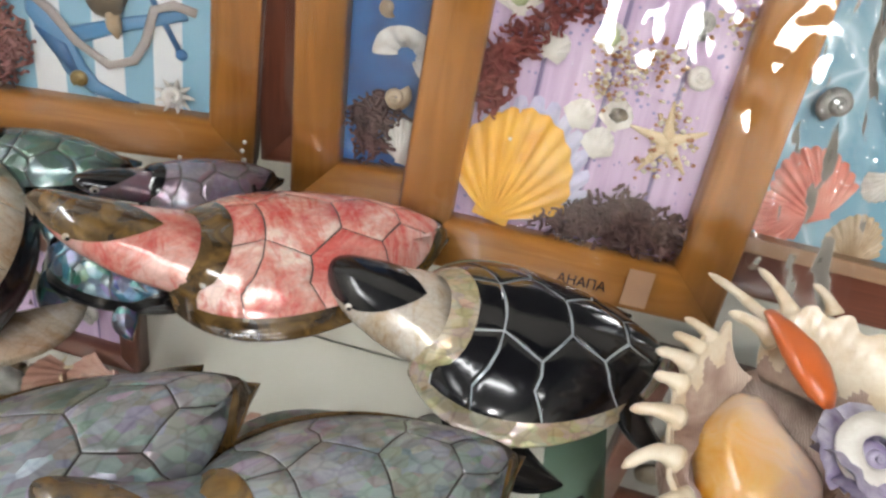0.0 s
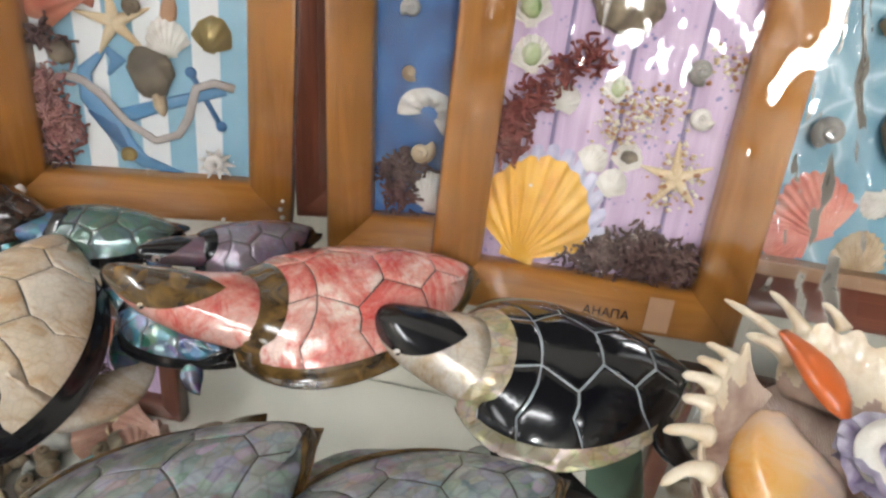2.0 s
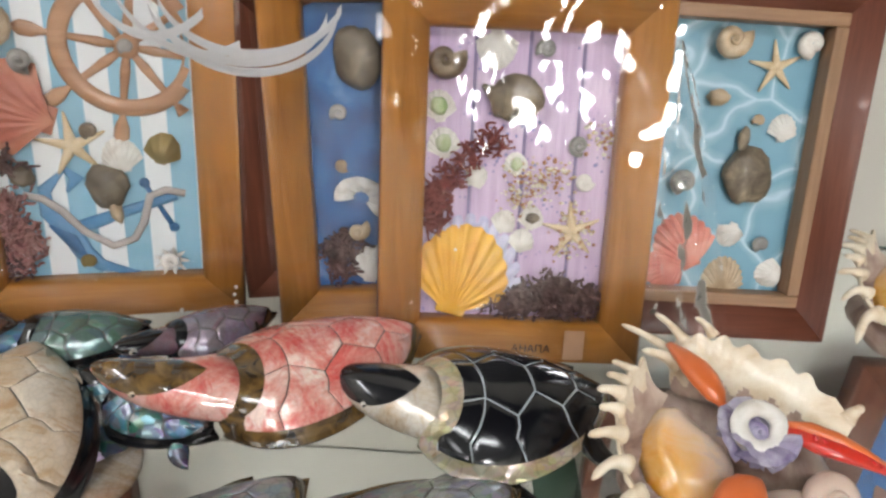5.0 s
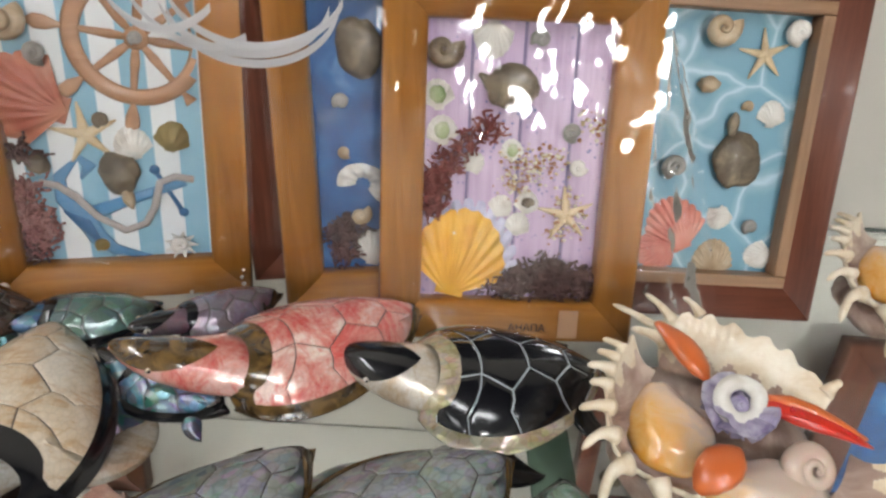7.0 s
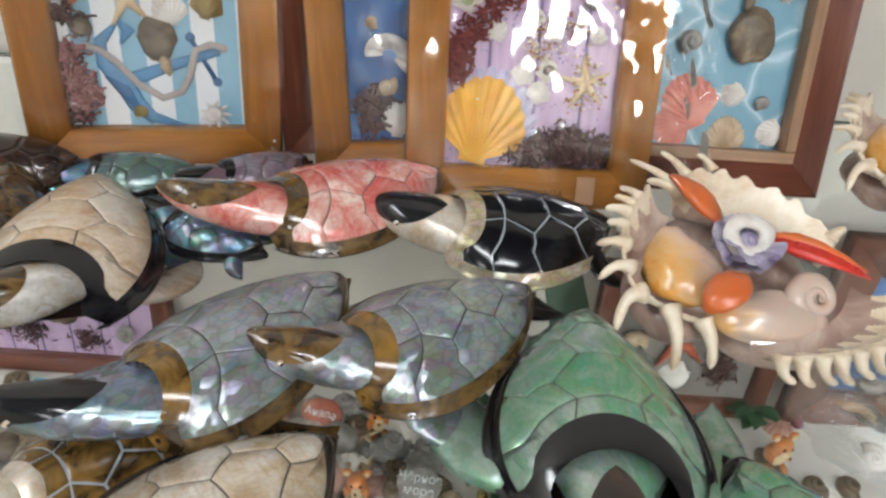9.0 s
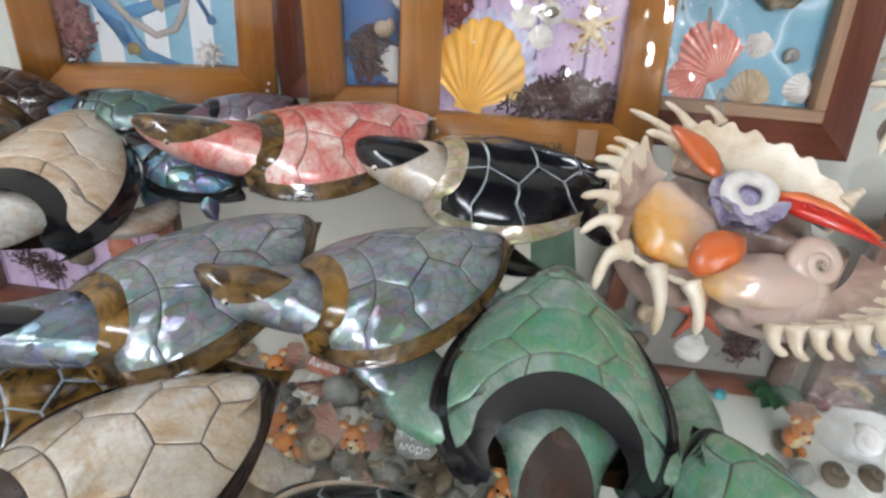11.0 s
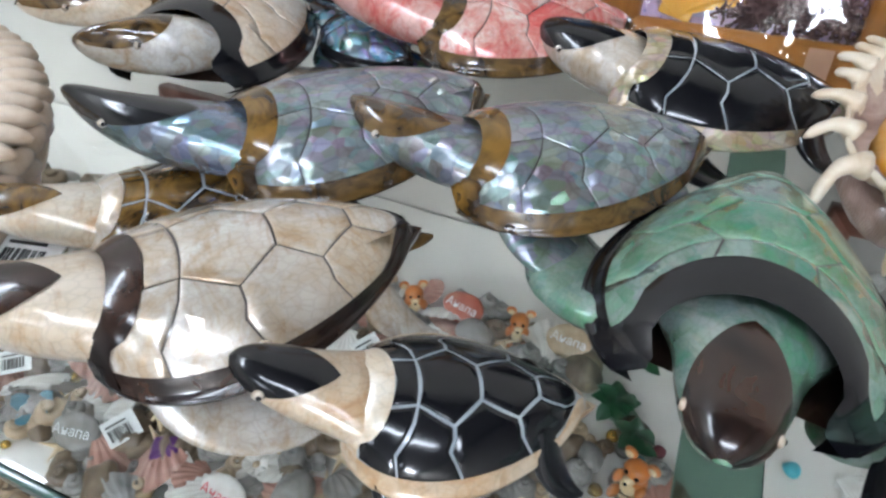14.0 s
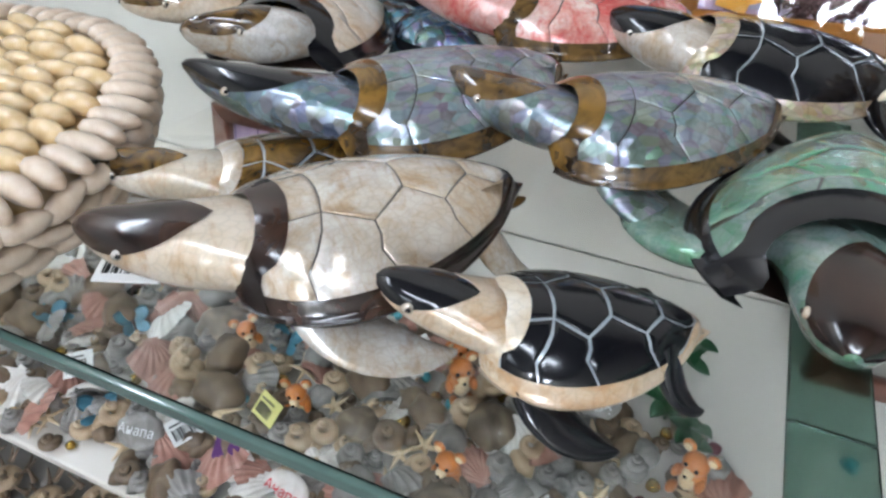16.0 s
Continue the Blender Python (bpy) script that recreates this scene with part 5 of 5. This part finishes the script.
for k in range(66):
    a = 360 * k / 66
    t = radians(a)
    lay(RIM_COWRIE, pose(0.0945 * math.cos(t), 0.0945 * math.sin(t), 0.0315 + rnd.uniform(-0.0008, 0.0008), rnd.uniform(-8, 8), 14, a + rnd.uniform(-7, 7)))
for ring, (r, z) in enumerate(((0.0985, 0.0235), (0.0945, 0.0145), (0.09, 0.006))):
    for k in range(44):
        a = 360 * (k + 0.5 * ring) / 44
        t = radians(a)
        lay(RIM_COWRIE, pose(r * math.cos(t), r * math.sin(t), z, 0, 78, a) @ pose(0, 0, 0, 0, 0, 90 + rnd.uniform(-25, 25)))
for row in range(19):
    y = -0.081 + row * 0.009
    w = math.sqrt(max(0.0, 0.083 ** 2 - y * y))
    cnt = int(2 * w / 0.0175)
    for k in range(cnt):
        x = -w + (k + 0.5 + 0.25 * (row % 2)) * 2 * w / max(cnt, 1)
        if math.hypot(x, y) < 0.085:
            lay(TOP_COWRIE, pose(x, y, 0.0325 + rnd.uniform(-0.0008, 0.0008), rnd.uniform(-8, 8), rnd.uniform(-5, 5), rnd.uniform(-9, 9) + (180 if rnd.random() < 0.5 else 0)))


# ---- souvenirs on the lower shelf ----
FLOOR = -0.265
FUR = plain("orange_glazed_fur", (0.62, 0.2, 0.035), 0.3, coat=0.5, vary=0.4, scale=140)
CREAM = plain("cream_glaze", (0.7, 0.55, 0.32), 0.3, coat=0.5)
LEAF = plain("dark_green_leaf", (0.02, 0.1, 0.035), 0.35, coat=0.3, vary=0.5, scale=60)


def figurine(x, y, turn, k=1.0, label="small glazed orange mouse figurine seated on a shell base"):
    """A small seated mouse ornament, one mesh in three glazes."""
    bm = bmesh.new()
    marks = []
    def add(center, size, mat, **kw):
        start = len(bm.faces)
        blob(center, size, bm, **kw)
        bm.faces.ensure_lookup_table()
        for f in bm.faces[start:]:
            f.material_index = mat
    add((0, 0, 0.003), (0.013, 0.012, 0.004), 3, wobble=0.3, seed=x * 50)
    add((0, 0, 0.014), (0.0085, 0.0075, 0.0105), 0)
    add((0, -0.004, 0.013), (0.0055, 0.005, 0.008), 1)
    add((0, -0.002, 0.0275), (0.0078, 0.0072, 0.007), 0)
    add((0, -0.0085, 0.0255), (0.0036, 0.004, 0.003), 1)
    add((0, -0.0125, 0.026), (0.0012, 0.001, 0.001), 2)
    for s in (-1, 1):
        add((s * 0.0075, 0.001, 0.0345), (0.0042, 0.0022, 0.0044), 0)
        add((s * 0.0075, -0.0008, 0.0345), (0.0027, 0.0012, 0.0029), 1)
        add((s * 0.0032, -0.0078, 0.0295), (0.0014, 0.001, 0.0016), 2)
        add((s * 0.0075, -0.005, 0.016), (0.0026, 0.0045, 0.0026), 0, rot=(40, 0, 0))
        add((s * 0.0055, -0.009, 0.0055), (0.0032, 0.0052, 0.0028), 0)
    xf(bm, Matrix.Scale(k, 4))
    ob = part("mouse_figurine", bm, [FUR, CREAM, BLACK, SHELL_BROWN])
    ob.matrix_basis = pose(x, y, FLOOR + 0.0012, 0, 0, turn)
    return tagged(ob, label, "figurine", "mouse figurines")


for x, y, turn, k in ((0.068, 0.122, -25, 1.15), (-0.079, 0.062, -10, 1.05), (-0.1, 0.132, 35, 1.2), (-0.04, 0.212, 8, 1.0), (-0.128, 0.205, 30, 1.0), (-0.11, 0.152, 60, 1.0), (-0.05, 0.15, 0, 1.0), (0.3, 0.205, 10, 1.1), (-0.27, 0.105, 50, 1.0), (-0.2, 0.07, 20, 1.0)):
    figurine(x, y, turn, k)


def plant(x, y, count, seed, size=0.016):
    ob = root("artificial_plant", pose(x, y, FLOOR), "small artificial plant with dark green glossy leaves", "plant", "artificial plants")
    r2 = random.Random(seed)
    part("stem", tube([(0, 0, 0.0005), (0.001, 0, 0.012), (0, 0.001, 0.028)], [0.0016, 0.0013, 0.001], 6), LEAF, ob)
    for k in range(count):
        a = 360 * k / count + r2.uniform(-15, 15)
        tilt = r2.uniform(-35, 25)
        bm = surf(lambda u, v: (u * size, (v - 0.5) * size * 0.62 * math.sin(math.pi * min(1, u * 0.96 + 0.03)) ** 0.8, 0.003 * math.sin(u * 3) - abs(v - 0.5) * -0.004), 6, 4)
        part("leaf", xf(bm, pose(0, 0, 0.01 + 0.02 * (k / count), 0, tilt, a)), LEAF, ob)
    return ob


plant(0.05, 0.225, 12, 1, 0.022)
plant(0.046, 0.172, 11, 2, 0.02)
plant(0.062, 0.15, 8, 3, 0.018)
plant(0.29, 0.24, 11, 6, 0.022)

TAGMAT = {"w": PAPER, "y": plain("yellow_card", (0.7, 0.66, 0.22), 0.55), "p": plain("purple_velvet", (0.1, 0.02, 0.15), 0.7, vary=0.4)}


def tag(x, y, turn, kind, z=0.022, tilt=25):
    ob = root("price_tag", pose(x, y, FLOOR + z, tilt, 0, turn), "small %s card price tag with printed bars" % ("yellow" if kind == "y" else "white"), "tag", "price tags")
    part("card", box(-0.011, 0.011, -0.009, 0.009, -0.0008, 0.0, 0.0002), TAGMAT[kind], ob, smooth=False)
    r2 = random.Random(int(x * 1000))
    xx = -0.0085
    while xx < 0.006:
        w = r2.choice((0.0004, 0.0008, 0.0012))
        part("printed_bar", box(xx, xx + w, -0.006, 0.002, 0.0002, 0.0005), INK, ob, smooth=False)
        xx += w + r2.choice((0.0005, 0.0009))
    part("printed_bar", box(-0.0085, 0.005, 0.004, 0.0052, 0.0002, 0.0005), INK, ob, smooth=False)
    return ob


tag(-0.258, 0.017, 62, "w", 0.024, 30)
tag(-0.212, 0.05, -20, "y", 0.026, 40)
tag(-0.138, 0.144, 60, "w", 0.022, 30)
tag(-0.37, 0.03, 40, "w", 0.022, 20)
tag(-0.158, -0.024, 14, "w", 0.2685, 8)
tag(-0.146, -0.043, 20, "w", 0.2685, 8)


def jewel_box(x, y, turn):
    ob = root("gift_box", pose(x, y, FLOOR, 0, 0, turn), "tiny purple velvet gift box with a gold trim", "box", "gift boxes")
    part("base", box(-0.009, 0.009, -0.008, 0.008, 0.0003, 0.01, 0.0012), TAGMAT["p"], ob)
    lid = part("lid", box(-0.0094, 0.0094, -0.0084, 0.0084, 0.0112, 0.018, 0.0018), TAGMAT["p"], ob)
    part("trim", box(-0.0097, 0.0097, -0.0087, 0.0087, 0.0101, 0.0111), plain("gold_trim", (0.55, 0.38, 0.1), 0.3, metal=0.9), ob, "gold trim", smooth=False)


jewel_box(-0.226, 0.02, 25)
jewel_box(-0.245, 0.14, 60)


def magnet(x, y, turn, words, mat, ink, z=0.02):
    """An oval shell magnet with lettering."""
    ob = root("shell_magnet", pose(x, y, FLOOR + z, 35, 0, turn), "oval shell souvenir with white lettering", "souvenir", "lettered shell souvenirs")
    part("plate", blob((0, 0, -0.002), (0.018, 0.013, 0.005), wobble=0.1, seed=x * 30, div=3), mat, ob)
    ribbed_text(ob, words, pose(0, 0, 0.0036), 0.0095, ink, label="painted lettering")
    return ob


LETTER = plain("white_lettering", (0.8, 0.8, 0.8), 0.5)
magnet(-0.288, 0.004, 10, "Анапа", SHELL_GREY, LETTER)
magnet(-0.088, 0.212, -12, "Анапа", SHELL_RED, LETTER)
magnet(0.0, 0.21, -4, "Анапа", SHELL_TAN, LETTER, 0.024)
magnet(-0.17, 0.006, -8, "Анапа", SHELL_WHITE, plain("red_lettering_paint", (0.6, 0.03, 0.05), 0.5))
magnet(-0.002, 0.15, -6, "Чёрное\nморе", SHELL_GREY, LETTER, 0.026)

# loose shells heaped between the figurines
fan_r = tagged(part("scallop_shell", scallop(0.016, SHELL_WHITE, None, pose(0, 0, 0.001), bm_only=True), SHELL_WHITE), "white ribbed scallop shell lying on the lower shelf", "shell", "loose shells")
fan_r.matrix_basis = pose(-0.034, 0.088, FLOOR, 0, 0, 150)
proto = [fan_r]
for name, mat, maker, lab in (("scallop_shell", shellmat("dusty_pink_shell", (0.26, 0.11, 0.08), (0.38, 0.2, 0.15), (0.5, 0.34, 0.27)), lambda: scallop(0.014, None, None, pose(0, 0, 0.001), bm_only=True), "pink ribbed scallop shell lying on the lower shelf"),
                              ("scallop_shell", SHELL_GREY, lambda: scallop(0.012, None, None, pose(0, 0, 0.001), bm_only=True, bulge=0.5), "small grey cockle shell lying on the lower shelf"),
                              ("snail_shell", SHELL_TAN, lambda: snail(0.012, None, None, pose(0, 0, 0), bm_only=True, tall=1.3), "tan spiral sea snail shell on the lower shelf"),
                              ("snail_shell", SHELL_BROWN, lambda: snail(0.013, None, None, pose(0, 0, 0), bm_only=True, tall=1.0), "dark brown sea snail shell on the lower shelf"),
                              ("snail_shell", SHELL_GREY, lambda: snail(0.011, None, None, pose(0, 0, 0), bm_only=True, tall=1.6, turns=4), "grey pointed whelk shell on the lower shelf"),
                              ("pebble", SHELL_GREY, lambda: blob((0, 0, 0.0085), (0.012, 0.0095, 0.0085), wobble=0.1, div=3), "smooth grey pebble on the lower shelf"),
                              ("pebble", STONE, lambda: blob((0, 0, 0.01), (0.014, 0.012, 0.0105), wobble=0.15, seed=3, div=3), "dark rounded stone on the lower shelf"),
                              ("pebble", SHELL_BROWN, lambda: blob((0, 0, 0.009), (0.014, 0.01, 0.0095), wobble=0.25, seed=6, div=3), "mottled brown shell piece on the lower shelf")):
    ob = part(name, maker(), mat)
    ob.matrix_basis = pose(-0.3, 0.05, FLOOR)
    proto.append(tagged(ob, lab, "pebble" if name == "pebble" else "shell", "loose shells"))
for name, mat, size, lab in (("bead", plain("turquoise_bead", (0.08, 0.36, 0.42), 0.3), 0.006, "small turquoise bead on the lower shelf"), ("bead", plain("gold_bead", (0.55, 0.36, 0.08), 0.25, metal=0.9), 0.005, "small gilt bead on the lower shelf"),
                             ("bead", plain("crimson_bead", (0.16, 0.02, 0.035), 0.3), 0.006, "dark crimson glass bead on the lower shelf"), ("starfish", STAR, 0.013, "small dried starfish on the lower shelf")):
    if name == "bead":
        ob = part(name, blob((0, 0, size * 0.85), (size, size, size * 0.85), div=2, wobble=0.2), mat)
    else:
        ob = starfish(size, mat, None, Matrix.Identity(4), "")
    ob.matrix_basis = pose(-0.3, 0.05, FLOOR)
    proto.append(tagged(ob, lab, name, "loose shells"))
rose = root("shell_flower", pose(-0.096, 0.182, FLOOR), "flower ornament made of translucent white shell petals", "ornament", "shell flowers")
for k in range(11):
    ring = 0 if k < 6 else 1
    a = 60 * k + 30 * ring
    bm = scallop(0.0085 - 0.0022 * ring, None, None, pose(0, 0, 0), bm_only=True, ribs=5, bulge=0.5)
    part("petal", xf(bm, pose(0, 0, 0.008 + 0.004 * ring, 0, 0, a) @ pose(0, 0.008 - 0.003 * ring, 0, 25 + 30 * ring, 0, 0)), SHELL_WHITE, rose)
part("heart", blob((0, 0, 0.008), (0.0045, 0.0045, 0.0078)), SHELL_TAN, rose)
for x, y in ((-0.141, 0.097), (-0.06, 0.17), (-0.165, 0.035), (-0.18, 0.16)):
    copy_thing(rose, pose(x, y, FLOOR, 0, 0, x * 2000))
rnd = random.Random(11)
spots = [(0.068, 0.122), (-0.079, 0.062), (-0.1, 0.132), (-0.04, 0.212), (-0.128, 0.205), (-0.11, 0.152), (-0.05, 0.15), (-0.27, 0.105), (-0.2, 0.07), (0.05, 0.225), (0.046, 0.172), (-0.096, 0.182), (-0.141, 0.097), (-0.06, 0.17), (-0.165, 0.035), (-0.18, 0.16)]
first = {id(p): True for p in proto}
DULL = ("brown_shell", "tan_shell", "grey_shell")
heap = [p for p in proto for _ in range(3 if p.data.materials[0].name == "brown_shell" else 1 if p.name.startswith(("pebble", "bead")) or p.data.materials[0].name == "white_shell" else 3 if p.data.materials[0].name in DULL else 2)]
tries = made = 0
while made < 700 and tries < 30000:
    tries += 1
    x, y = rnd.uniform(-0.6, 0.085), rnd.uniform(-0.024, 0.228)
    if y > (0.228 if x < 0.02 else 0.16):
        continue
    if any(math.hypot(x - a, y - b) < 0.0102 for a, b in spots):
        continue
    spots.append((x, y))
    p = rnd.choice(heap)
    if first.pop(id(p), None):
        p.matrix_basis = pose(x, y, FLOOR + 0.0006, 0, 0, rnd.uniform(0, 360))
    else:
        lean = 38 if p.name.startswith(("scallop", "star")) else 0
        ob = copy_thing(p, pose(x, y, FLOOR + 0.0006 + lean * 0.00022, rnd.uniform(-lean, lean), rnd.uniform(-lean, lean), rnd.uniform(0, 360)) @ Matrix.Scale(rnd.choice((0.7, 0.85, 1.0, 1.2, 1.45)), 4))
    made += 1
for k in range(26):
    x, y = rnd.uniform(0.13, 0.42), rnd.uniform(0.05, 0.26)
    copy_thing(proto[rnd.randrange(len(proto))], pose(x, y, FLOOR + 0.0006, 0, 0, rnd.uniform(0, 360)))

WING = plain("pale_blue_wing", (0.16, 0.42, 0.56), 0.4, vary=0.3, scale=200)


def butterfly(x, y, turn, tilt):
    """A small decorative butterfly: two pairs of wings and a thin body."""
    ob = root("butterfly_ornament", pose(x, y, FLOOR + 0.016, tilt, 10, turn), "small pale blue butterfly ornament among the shells", "ornament", "butterfly ornaments")
    for sgn in (-1, 1):
        for ln, wd, off in ((0.012, 0.008, 0.003), (0.009, 0.0065, -0.0045)):
            def wing(u, v):
                return sgn * (0.0008 + u * ln), off + (v - 0.5) * wd * (0.35 + 1.3 * math.sin(math.pi * min(1.0, u * 0.8 + 0.1))) + u * off * 0.8, 0.006 * u + 0.0006 * math.sin(v * 6)
            bm = surf(wing, 8, 6)
            bmesh.ops.solidify(bm, geom=bm.faces[:], thickness=0.0005)
            part("wing", bm, WING, ob)
    part("body", tube([(0, -0.007, 0), (0, -0.002, 0.0006), (0, 0.004, 0.0008), (0, 0.0075, 0.0004)], [0.0005, 0.0012, 0.0013, 0.0006], 8), INK, ob, "dark thin body")
    part("wire", tube([(0, 0, 0), (0.001, 0.001, -0.008), (0, 0, -0.0155)], 0.0005, 6), INK, ob)


for x, y, turn, tilt in ((-0.331, 0.008, 40, 25), (-0.367, 0.082, 60, 30), (-0.24, 0.115, 10, 20), (-0.43, 0.06, 80, 20)):
    butterfly(x, y, turn, tilt)

# ---- base shelf at the bottom with spiny shells ----
base = root("base_shelf", pose(0, 0, 0), "white painted base shelf with large spiny shells", "shelf", kind="structure")
# white board, its colour dimmed to grey for the shade under the shelves
part("board", box(-1.0, 1.0, -0.3, 0.329, -0.52, -0.5, 0.002), plain("shade_dimmed_base", (0.24, 0.225, 0.2), 0.4), base, smooth=False)
murex = root("spiny_shell", pose(-0.3, 0.06, -0.4995), "spiny brown murex shell on the base shelf", "shell", "spiny shells")
part("coil", snail(0.03, None, None, pose(0, 0, 0), bm_only=True, tall=1.0), SHELL_TAN, murex)
for k in range(16):
    a, z = k * 2.4, 0.008 + 0.0026 * k
    part("spine", finger(bmesh.new(), (math.cos(a) * 0.026 * (1 - k / 40), math.sin(a) * 0.026 * (1 - k / 40), z), (math.cos(a), math.sin(a), 0.4), 0.016, 0.0028, n=4), SHELL_BROWN, murex)
for k in range(26):
    x, y = -0.74 + 0.062 * (k % 9) + 0.012 * math.sin(k * 2.7), -0.17 + 0.085 * (k // 9) + 0.014 * math.cos(k * 1.9)
    copy_thing(murex, pose(x, y, -0.4995, 0, 0, k * 73) @ Matrix.Scale(0.8 + 0.09 * (k % 4), 4))
